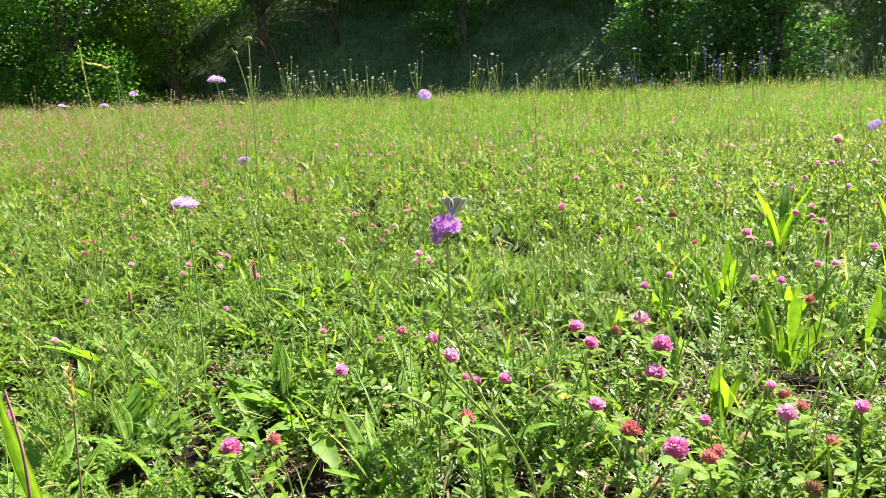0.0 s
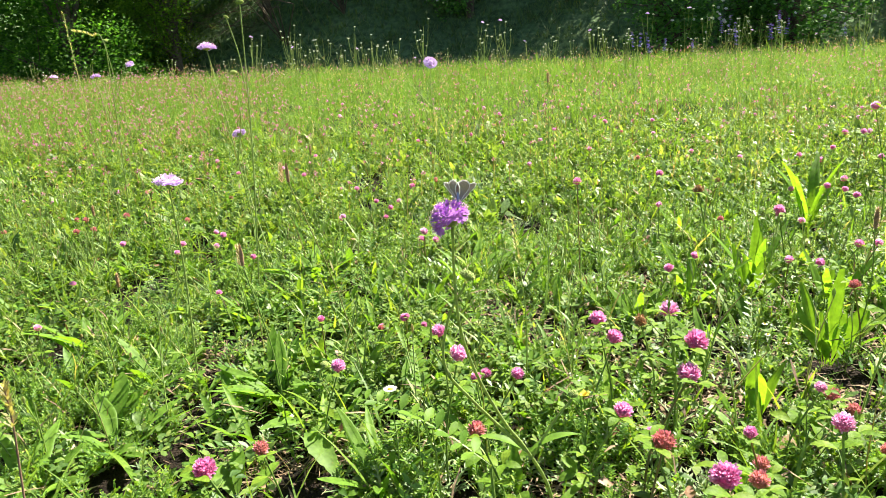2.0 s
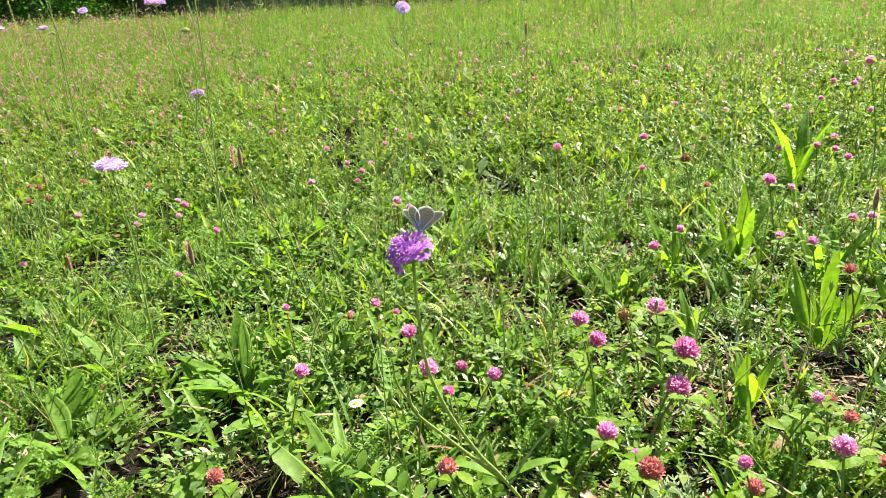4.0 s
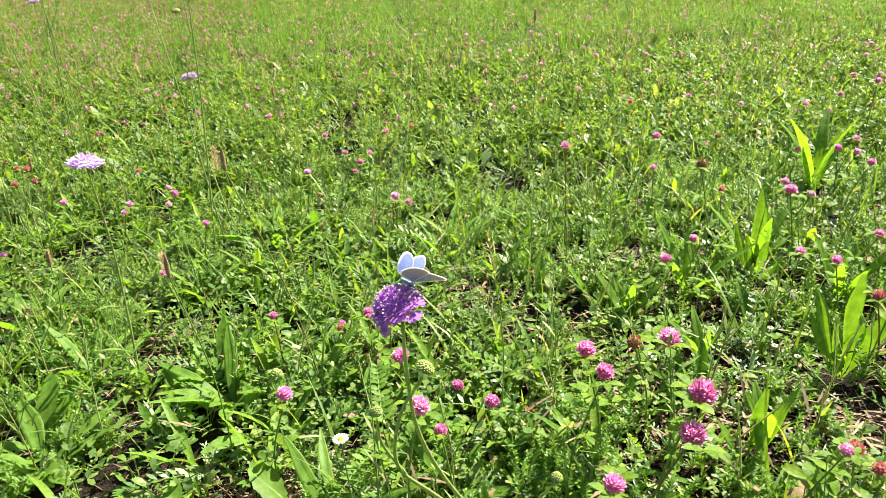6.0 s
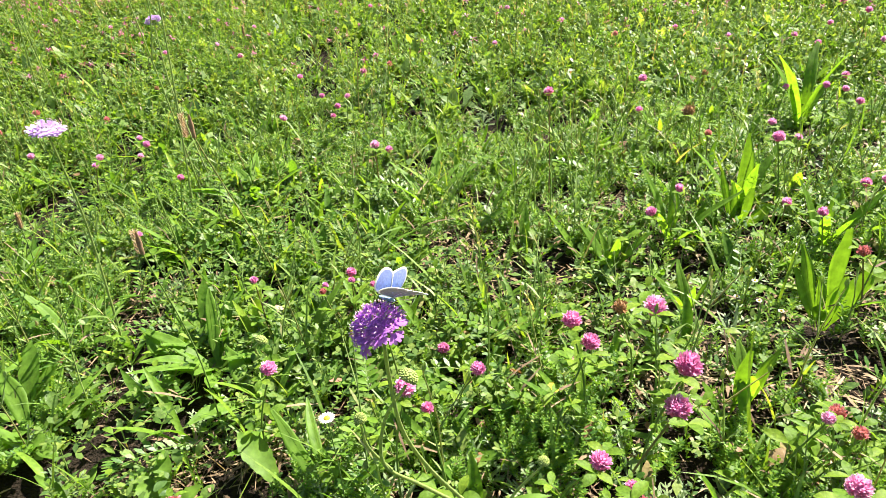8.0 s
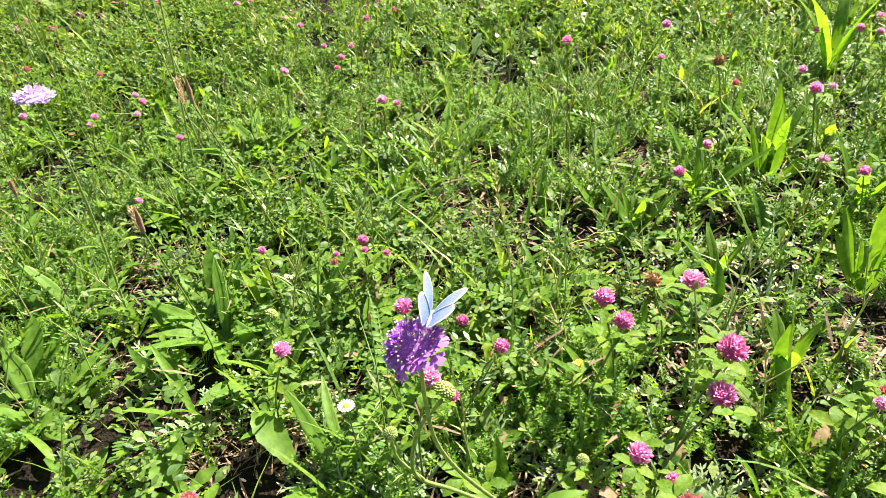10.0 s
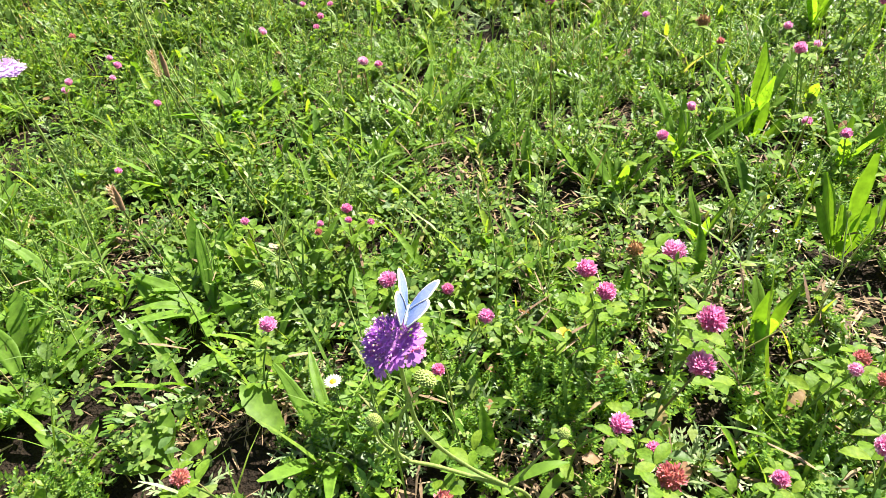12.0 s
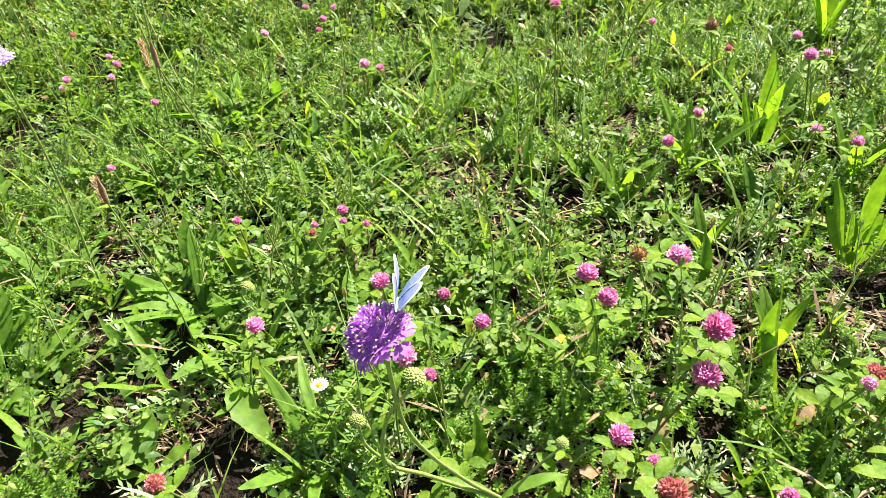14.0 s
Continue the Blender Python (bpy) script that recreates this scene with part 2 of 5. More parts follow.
def blade(length, width, seg=3, a0=0.5, a1=-0.3, fold=0.3, peak=0.5, tip=0.04, mat=0, wave=0.0):
    """A leaf from the origin along +Y; a0 and a1: its slope at the base and at the tip, in radians."""
    t = np.linspace(0, 1, seg + 1)
    a = a0 + (a1 - a0) * t
    step = length / seg
    y = np.concatenate([[0], np.cumsum(np.cos((a[1:] + a[:-1]) / 2) * step)])
    z = np.concatenate([[0], np.cumsum(np.sin((a[1:] + a[:-1]) / 2) * step)])
    e = math.log(0.5) / math.log(peak)
    w = np.maximum(np.sin(np.pi * t ** e), 0) ** 0.8
    w[0] = max(w[0], 0.12)
    w[-1] = tip
    w = w * width / 2
    if wave:
        w = w * (1 + wave * np.cos(np.arange(seg + 1) * np.pi))
    lift = fold * w
    rows = [np.stack([-w, y - np.sin(a) * lift, z + np.cos(a) * lift], -1), np.stack([0 * w, y, z], -1), np.stack([w, y - np.sin(a) * lift, z + np.cos(a) * lift], -1)]
    v = np.stack(rows, 1).reshape(-1, 3)
    q = []
    for i in range(seg):
        b = i * 3
        q += [(b, b + 1, b + 4, b + 3), (b + 1, b + 2, b + 5, b + 4)]
    return v, np.array(q), np.full(len(q), mat)


def flat_blade(length, width, seg=2, a0=0.5, a1=-0.3, tip=0.06, peak=0.5, mat=0):
    """A cheaper leaf without a midrib."""
    v, _, _ = blade(length, width, seg, a0, a1, 0.0, peak, tip)
    keep = np.array([k for k in range(len(v)) if k % 3 != 1])
    q = np.array([(2 * i, 2 * i + 1, 2 * i + 3, 2 * i + 2) for i in range(seg)])
    return v[keep], q, np.full(len(q), mat)


def diamond(length, width, slope=0.3, mat=0):
    """The cheapest leaf: four corners."""
    y, z = length * math.cos(slope), length * math.sin(slope)
    v = np.array([(0, 0, 0), (width / 2, y * 0.5, z * 0.5), (0, y, z), (-width / 2, y * 0.5, z * 0.5)])
    return v, np.array([(0, 1, 2, 3)]), np.full(1, mat)


def ribbed_blade(length, width, seg=9, a0=1.3, a1=0.8, fold=0.3, peak=0.56, tip=0.22, ribs=3):
    """A blunt leaf with raised ribs along it and a slight twist and wave."""
    v, _, _ = blade(length, width, seg, a0, a1, fold, peak, tip)
    mid, right = v[1::3], v[2::3]
    cols = 2 * ribs + 1
    ph, tw = random.uniform(0, 6.28), random.uniform(-0.5, 0.5)
    out = []
    for i in range(seg + 1):
        for c in range(cols):
            u = (c / (cols - 1)) * 2 - 1
            d = (right[i] - mid[i]) * (abs(u), abs(u), abs(u))
            p = mid[i] + np.array((math.copysign(d[0], u) if u else 0.0, d[1], d[2]))
            w = abs(right[i][0])
            t = i / seg
            p = p + np.array((0.06 * width * math.sin(t * 9 + ph), -0.16 * w * (c % 2), u * w * tw * t + 0.26 * w * (c % 2) + 0.12 * w * u * math.sin(t * 11 + ph)))
            out.append(p)
    q = [(i * cols + c, i * cols + c + 1, (i + 1) * cols + c + 1, (i + 1) * cols + c) for i in range(seg) for c in range(cols - 1)]
    return np.array(out), np.array(q), np.zeros(len(q), int)


def turn(yaw=0.0, pitch=0.0, roll=0.0):
    return np.array(Euler((pitch, roll, yaw)).to_matrix())


def put(geo, at=(0, 0, 0), yaw=0.0, pitch=0.0, roll=0.0, scale=1.0):
    v, q, m = geo
    return (v * scale) @ turn(yaw, pitch, roll).T + np.asarray(at, float), q, m


def joined(geos):
    vs, qs, ms, n = [], [], [], 0
    for v, q, m in geos:
        vs.append(v)
        qs.append(q + n)
        ms.append(m)
        n += len(v)
    return np.concatenate(vs), np.concatenate(qs), np.concatenate(ms)


def mesh_of(name, geo, materials, smooth=False):
    v, q, m = geo
    me = bpy.data.meshes.new(name)
    me.vertices.add(len(v))
    me.vertices.foreach_set("co", np.ascontiguousarray(v, dtype=np.float32).ravel())
    me.loops.add(q.size)
    me.loops.foreach_set("vertex_index", np.ascontiguousarray(q, dtype=np.int32).ravel())
    me.polygons.add(len(q))
    me.polygons.foreach_set("loop_start", np.arange(0, q.size, 4, dtype=np.int32))
    me.polygons.foreach_set("material_index", np.ascontiguousarray(m, dtype=np.int32))
    if smooth:
        me.polygons.foreach_set("use_smooth", np.ones(len(q), dtype=bool))
    for mat in materials:
        me.materials.append(mat)
    me.update(calc_edges=True)
    me.validate()
    return me


def part(name, data, parent, m=None, label=""):
    ob = new(name, data)
    ob.parent = parent
    if m is not None:
        ob.matrix_basis = m
    return tagged(ob, label)


def sown(name, templates, spots, materials, label, lean=0.25, size=(0.8, 1.25), category="plants", smooth=False):
    """Many plants in one object of kind stuff: each spot (x, y) takes one of the templates."""
    vs, qs, ms, n = [], [], [], 0
    pick = RNG.integers(0, len(templates), len(spots))
    for k, (v, q, m) in enumerate(templates):
        here = spots[pick == k]
        c = len(here)
        if not c:
            continue
        yaw = RNG.uniform(0, 2 * np.pi, c)
        tilt, way = np.abs(RNG.normal(0, lean, c)), RNG.uniform(0, 2 * np.pi, c)
        s = RNG.uniform(*size, c)
        cz, sz = np.cos(yaw), np.sin(yaw)
        r0 = np.zeros((c, 3, 3))
        r0[:, 0, 0], r0[:, 0, 1], r0[:, 1, 0], r0[:, 1, 1], r0[:, 2, 2] = cz, -sz, sz, cz, 1
        ax = np.stack([np.cos(way), np.sin(way), 0 * way], -1)
        kx = np.zeros((c, 3, 3))
        kx[:, 0, 2], kx[:, 1, 2], kx[:, 2, 0], kx[:, 2, 1] = ax[:, 1], -ax[:, 0], -ax[:, 1], ax[:, 0]
        r1 = np.eye(3)[None] + np.sin(tilt)[:, None, None] * kx + (1 - np.cos(tilt))[:, None, None] * (kx @ kx)
        r = (r1 @ r0) * s[:, None, None]
        p = np.column_stack([here, ground_z(here[:, 0], here[:, 1])])
        w = np.einsum("cij,vj->cvi", r, v) + p[:, None]
        vs.append(w.reshape(-1, 3))
        qs.append((q[None] + (n + np.arange(c) * len(v))[:, None, None]).reshape(-1, 4))
        ms.append(np.tile(m, c))
        n += c * len(v)
    ob = new(name, mesh_of(name, (np.concatenate(vs), np.concatenate(qs), np.concatenate(ms)), materials, smooth))
    return tagged(ob, label, category, kind="stuff")


# ---- ground ----
def ground_z(x, y):
    """The meadow leans to one side here, rises to a crest, falls behind it to a ditch, and the bank rises beyond."""
    x, y = np.asarray(x, float), np.asarray(y, float)
    cross = 0.12 * np.exp(-np.clip(y - 0.8, 0, 9) / 1.6) - 0.02
    xc = x / (1 + 0.15 * np.abs(x))
    z = 0.03 + cross * xc + 0.050 * np.log1p(np.exp((np.clip(y, -2, 6.6) - 1.7) * 3)) / 3 - 0.02 * np.clip(y - 0.8, 0, 1)
    z = z + 0.005 * np.sin(x * 7.3 + 1) * np.cos(y * 6.1)
    fall = np.clip((y - 6.4) / 2.2, 0, 1)
    z = z - 0.7 * fall * fall * (3 - 2 * fall)
    foot = 9.3 - 0.12 * x + 0.25 * np.clip(-x - 3.6, 0, 9) ** 2
    rise = np.clip(y - foot, 0, 9)
    z = z + 0.62 * rise + 0.05 * np.sin(x * 1.9 + y) * np.clip(rise, 0, 1)
    return z


def sheet(name, xs, ys, materials, chooser=None):
    gx, gy = np.meshgrid(xs, ys)
    v = np.stack([gx, gy, ground_z(gx, gy)], -1).reshape(-1, 3)
    w, h = len(xs), len(ys)
    i, j = np.meshgrid(np.arange(h - 1), np.arange(w - 1), indexing="ij")
    q = np.stack([i * w + j, i * w + j + 1, (i + 1) * w + j + 1, (i + 1) * w + j], -1).reshape(-1, 4)
    mid = v[q].mean(1)
    m = chooser(mid[:, 0], mid[:, 1]).astype(int) if chooser else np.zeros(len(q), int)
    return new(name, mesh_of(name, (v, q, m), materials, True))


XS = np.concatenate([[-400, -120, -50, -25, -14], np.arange(-9, -1.2, 0.15), np.arange(-1.2, 1.5, 0.03), np.arange(1.5, 8, 0.15), [12, 25, 50, 120, 400]])
YS = np.concatenate([[-300, -80, -20, -6, -2], np.arange(-0.9, 2.2, 0.03), np.arange(2.2, 8, 0.1), np.arange(8, 18, 0.2), [22, 40, 90, 400]])
ground = tagged(sheet("ground", XS, YS, [M_SOIL, M_BANK, M_TURF], lambda x, y: np.where(y > 7.5, 1, np.where((y < 0.0) | (np.abs(x + 0.07 * y) > 0.72 * (y + 0.35) + 0.1) | (y > 3.4), 2, 0))), "dark meadow soil rising to a shaded grassy bank", "ground", kind="structure")

# ---- leaf and shoot templates ----
U = random.uniform


def clover_leaf(h, fine=True):
    lean = U(0.005, 0.03)
    p = [(0, 0, 0), (0, lean * 0.4, h * 0.6), (0, lean, h)]
    g = [tube(p, 0.0009, 3, 1)] if fine else [flat_blade(h, 0.0018, 1, 1.45, 1.45, 1.0, mat=1)]
    L = U(0.009, 0.016)
    W = L * U(0.62, 0.82)
    for k in range(3):
        a0 = U(0.1, 0.9)
        one = blade(L, W, 3, a0, a0 - U(0.3, 0.8), U(0.05, 0.35), 0.60, 0.42) if fine else flat_blade(L, W, 2, a0, a0 - 0.5, 0.4)
        g.append(put(one, (0, lean, h), k * 2.094 + U(-0.2, 0.2)))
    return joined(g)


def plantain_rosette(n, L, W, fine=True, up=(0.7, 1.35)):
    g = []
    for k in range(n):
        a0 = U(*up)
        l = L * U(0.65, 1.1)
        one = blade(l, W * U(0.75, 1.15), 6, a0, a0 - U(0.3, 1.1), U(0.25, 0.5), 0.55, 0.05) if fine else flat_blade(l, W, 3, a0, a0 - 0.7)
        g.append(put(one, (0, 0, 0), k * 2.4 + U(-0.3, 0.3)))
    return joined(g)


def yarrow_leaf(fine=True):
    """A narrow feathery plume: short crowded side leaves on a midrib, fanned out of its plane."""
    L = U(0.035, 0.085)
    a0, a1 = U(0.7, 1.45), U(0.1, 1.1)
    n = 17 if fine else 9
    g = [flat_blade(L, 0.0017, 3, a0, a1, 0.3)]
    for k in np.linspace(0.12, 1.0, n):
        a = a0 + (a1 - a0) * k
        y, z = L * k * math.cos((a0 + a) / 2), L * k * math.sin((a0 + a) / 2)
        l = (0.0068 if fine else 0.011) * math.sin(math.pi * (0.10 + 0.86 * k)) ** 0.7 + 0.0014
        for s in (-1, 1):
            g.append(put(diamond(l, 0.0030 if fine else 0.006, U(0.1, 0.7)), (0, y, z), s * -0.95, a * 0.6, s * U(-0.9, 0.9)))
    return joined(g)


def yarrow_mat():
    """A low tuft of short feathery shoots, each ringed with fine leaflets."""
    g = []
    for k in range(5):
        x, y, h = U(-0.026, 0.026), U(-0.026, 0.026), U(0.022, 0.052)
        bx, by = U(-0.014, 0.014), U(-0.014, 0.014)
        n = int(h / 0.0021)
        for j in range(n):
            t = 0.2 + 0.8 * j / n
            l = 0.0062 * math.sin(math.pi * (0.22 + 0.70 * t)) + 0.001
            g.append(put(diamond(l * U(0.85, 1.3), 0.0024, U(0.3, 0.9)), (x + bx * t * t, y + by * t * t, h * t), j * 1.9 + U(-0.4, 0.4)))
            g.append(put(diamond(l * U(0.85, 1.3), 0.0024, U(0.3, 0.9)), (x + bx * t * t, y + by * t * t, h * t), j * 1.9 + 3.1 + U(-0.4, 0.4)))
    return joined(g)


def medick_sprig(fine=True):
    """A leaning stem with small three-part leaves of blunt oval leaflets."""
    h = U(0.03, 0.075) if fine else U(0.05, 0.10)
    bx, by = U(-0.04, 0.04), U(-0.04, 0.04)
    at = lambda t: np.array((bx * t, by * t, h * (t - 0.25 * t * t)))
    g = [tube([at(t) for t in (0, 0.5, 1)], [0.001, 0.0008, 0.0005], 3, 1)] if fine else []
    for k in range(6 if fine else 4):
        t = 0.25 + 0.75 * k / (5 if fine else 3)
        out, yaw = U(0.004, 0.012), k * 2.4 + U(-0.5, 0.5)
        p = at(t) + np.array((-math.sin(yaw) * out, math.cos(yaw) * out, U(0.0, 0.007)))
        l = U(0.006, 0.0105) * (1.0 if fine else 1.5)
        for j in (-1, 0, 1):
            a0 = U(0.0, 0.9)
            g.append(put(flat_blade(l, l * U(0.55, 0.72), 2, a0, a0 - U(0.2, 0.7), 0.45, 0.6) if fine else diamond(l, l * 0.6, a0), p, yaw + j * 1.25 + U(-0.2, 0.2)))
    return joined(g)


def silver_tuft(fine=True):
    """A low grey-green tuft of narrow lobed leaves."""
    g = []
    for k in range(11 if fine else 6):
        l, a0, yaw = U(0.022, 0.05), U(0.4, 1.35), k * 2.4 + U(-0.5, 0.5)
        a1 = a0 - U(0.2, 0.9)
        g.append(put(flat_blade(l, U(0.003, 0.0055), 3 if fine else 2, a0, a1, 0.2), (0, 0, 0), yaw))
        for t in (0.45, 0.65, 0.82) if fine else ():
            y, z = l * t * math.cos((a0 + a1) / 2), l * t * math.sin((a0 + a0 * (1 - t) + a1 * t) / 2)
            for q in (-1, 1):
                g.append(put(put(diamond(l * 0.24, 0.003, 0.3), (0, 0, 0), q * -0.8), turn(yaw) @ np.array((0, y, z)), yaw))
    return joined(g)


def herb_leaves(n, big=1.0, fine=True):
    """A low tuft of stalked oval leaves, folded a little along the midrib."""
    g = []
    for k in range(n):
        l = U(0.016, 0.036) * big
        a0, rise = U(0.3, 1.3), U(0.008, 0.04)
        r = U(0.004, 0.022)
        one = blade(l, l * U(0.40, 0.62), 4, a0, a0 - U(0.4, 1.0), U(0.1, 0.45), U(0.5, 0.62), U(0.12, 0.3)) if fine else flat_blade(l * 1.2, l * 0.5, 2, a0, a0 - 0.5, 0.3)
        yaw = k * 2.4 + U(-0.4, 0.4)
        g.append(put(joined([put(flat_blade(math.hypot(r, rise), 0.0018, 1, math.atan2(rise, r), math.atan2(rise, r), 0.9, mat=1)), put(one, (0, r, rise))]), (0, 0, 0), yaw))
    return joined(g)


def vetch_leaf(fine=True):
    L, n = U(0.07, 0.12), 8 if fine else 6
    a0, a1 = U(0.6, 1.3), U(-0.2, 0.5)
    g = [flat_blade(L, 0.0016, 3, a0, a1, 0.3, mat=1)]
    for k in np.linspace(0.2, 1.0, n):
        a = a0 + (a1 - a0) * k
        y, z = L * k * math.cos((a0 + a) / 2), L * k * math.sin((a0 + a) / 2)
        l = U(0.012, 0.017) * (1.1 - 0.35 * k)
        for s in (-1, 1):
            g.append(put(flat_blade(l, l * 0.42, 2, 0.3, 0.0, 0.35), (0, y, z), s * -1.2, a * 0.7, s * U(-0.1, 0.3)))
    return joined(g)


def shoot(fine=True, leafy=(0.011, 0.0042)):
    h = U(0.03, 0.085) if fine else U(0.06, 0.13)
    bx, by = U(-0.02, 0.02), U(-0.02, 0.02)
    p = np.array([(bx * t * t, by * t * t, h * t) for t in np.linspace(0, 1, 4)])
    g = [tube(p, [0.0011, 0.001, 0.0008, 0.0005], 3, 1)] if fine else [flat_blade(h, 0.002, 1, 1.5, 1.5, 1.0, mat=1)]
    n = 8 if fine else 5
    for k in range(n):
        t = 0.2 + 0.8 * k / (n - 1)
        for j in range(3 if fine else 3):
            l = leafy[0] * U(0.7, 1.3)
            a0 = U(0.3, 1.1) if t < 0.99 else U(0.8, 1.3)
            g.append(put(flat_blade(l, leafy[1] * U(0.8, 1.3), 2, a0, a0 - 0.5, 0.2) if fine else diamond(l, leafy[1] * U(0.85, 1.4), a0 - 0.25), (bx * t * t, by * t * t, h * t), j * 2.094 + k * 1.1 + U(-0.3, 0.3)))
    return joined(g)


def leafy_stem():
    """A thin upright stem, sometimes forked, with a few narrow leaves and a small tip."""
    h = U(0.09, 0.20)
    bx, by = U(-0.03, 0.03), U(-0.03, 0.03)
    at = lambda t: np.array((bx * t * t, by * t * t, h * t))
    g = [tube([at(t) for t in (0, 0.35, 0.7, 1)], [0.0013, 0.0011, 0.0009, 0.0006], 3)]
    for k in range(5):
        t = U(0.15, 0.9)
        a0 = U(0.6, 1.3)
        g.append(put(flat_blade(U(0.015, 0.035), U(0.002, 0.0045), 2, a0, a0 - U(0.1, 0.7), 0.1), at(t), U(0, 6.28)))
    for k in range(random.randint(0, 2)):
        t = U(0.45, 0.75)
        e = at(t) + np.array((U(-0.03, 0.03), U(-0.03, 0.03), U(0.03, 0.06)))
        g.append(tube([at(t), e], [0.0009, 0.0006], 3))
        g.append(tube([e, e + (0, 0, 0.004), e + (0, 0, 0.008)], [0.0008, 0.0024, 0.0006], 5))
    g.append(tube([at(1), at(1) + (0, 0, 0.005), at(1) + (0, 0, 0.011)], [0.0007, 0.0022, 0.0006], 5))
    return joined(g)


def grass_blade(seg=4):
    a0 = U(1.1, 1.5)
    return flat_blade(U(0.05, 0.14), U(0.002, 0.0045), seg, a0, a0 - U(0.2, 1.6), 0.08, 0.35)


def low_leaf():
    l = U(0.010, 0.022)
    a0 = U(0.1, 0.8)
    return put(flat_blade(l, l * U(0.4, 0.7), 2, a0, a0 - 0.5, 0.25), (0, 0, U(0.004, 0.035)))


def straw_bit():
    return put(flat_blade(U(0.008, 0.04), U(0.001, 0.0045), 2, U(-0.1, 0.3), U(-0.2, 0.2), 0.5), (0, 0, U(0.003, 0.02)))


PATCHES = ((0.17, 0.94, 0.15, 0.10), (0.48, 0.69, 0.14, 0.065), (-0.25, 0.69, 0.075, 0.045), (0.62, 0.85, 0.10, 0.05), (0.05, 1.12, 0.10, 0.05), (0.33, 0.74, 0.07, 0.05), (-0.45, 1.05, 0.06, 0.05),
           (0.21, 0.80, 0.08, 0.04), (0.33, 1.22, 0.09, 0.05), (-0.2, 1.2, 0.09, 0.04), (0.12, 0.56, 0.05, 0.03))


def uneven(x, y, seed):
    """Smooth random values from 0 to 1 over the plane, with features about one unit wide."""
    grid = np.random.default_rng(seed).uniform(0, 1, (97, 97))
    i, j = np.floor(x).astype(int), np.floor(y).astype(int)
    u, v = x - i, y - j
    u, v = u * u * (3 - 2 * u), v * v * (3 - 2 * v)
    at = lambda a, b: grid[(i + a) % 97, (j + b) % 97]
    return (at(0, 0) * (1 - u) + at(1, 0) * u) * (1 - v) + (at(0, 1) * (1 - u) + at(1, 1) * u) * v


# room kept free round the larger rosettes: x, y, and how far it reaches
CLEAR = ((-0.175, 0.64, 0.05, 0.04), (-0.287, 0.62, 0.03, 0.03), (0.515, 0.74, 0.055, 0.05), (-0.55, 0.77, 0.05, 0.04), (-0.30, 0.86, 0.05, 0.04), (-0.452, 0.38, 0.03, 0.04), (0.635, 0.79, 0.03, 0.04), (0.512, 1.04, 0.04, 0.04))


def feathery(x, y):
    """From 0 to 1: how far fine yarrow mats take over from broader leaves."""
    u = uneven(x * 3.3 + 40, y * 3.3, 21) + 0.22 * (x > 0.12) - 0.10 * (x < -0.25)
    return np.clip((u - 0.46) / 0.14, 0, 1)


def spots(count, y0, y1, bare=0.7, mat=0.0):
    """Scattered places in the wedge of meadow between two distances, fewer of them on the bare patches."""
    out = np.zeros((0, 2))
    wide = lambda y: 0.70 * (y + 0.35) + 0.2
    while len(out) < count:
        y = RNG.uniform(y0, y1, count * 2)
        x = RNG.uniform(-1, 1, count * 2) * wide(y1) - 0.07 * y
        ok = np.abs(x + 0.07 * y) < wide(y)
        clump = uneven(x * 3.1, y * 3.1, count)
        fine = uneven(x * 8, y * 8, 1)
        gaps = uneven(x * 19, y * 19, 2)
        ok &= RNG.uniform(0, 1, len(x)) < (0.3 + 0.7 * clump) * np.clip(fine * 1.3, 0.4, 1) * np.clip(gaps * 1.7 - 0.3, 0.07, 1)
        if mat:
            f = feathery(x, y)
            ok &= RNG.uniform(0, 1, len(x)) < (f if mat > 0 else 1 + mat * f)
        for px, py, rx, ry in PATCHES:
            d = ((x - px) / rx) ** 2 + ((y - py) / ry) ** 2
            ok &= (RNG.uniform(0, 1, len(x)) > bare * np.exp(-d * 1.2))
        if y0 < 1.0 and bare > 0.6:
            for px, py, rx, ry in CLEAR:
                ok &= ((x - px) / rx) ** 2 + ((y - py) / ry) ** 2 > 1
        out = np.concatenate([out, np.stack([x, y], -1)[ok]])
    return out[:count]


def patch_spots(count):
    """Places on the bare patches, thickest in their middle."""
    k = RNG.integers(0, len(PATCHES), count)
    c = np.array(PATCHES)[k]
    return c[:, :2] + RNG.normal(0, 0.75, (count, 2)) * c[:, 2:]


def crumb():
    r = U(0.001, 0.0032)
    return tube([(0, 0, -r), (U(-r, r) * 0.5, 0, 0.2 * r), (U(-r, r), U(-r, r), U(0.6, 1.5) * r)], [r * U(0.6, 1.1), r * U(0.9, 1.4), r * 0.3], 4)


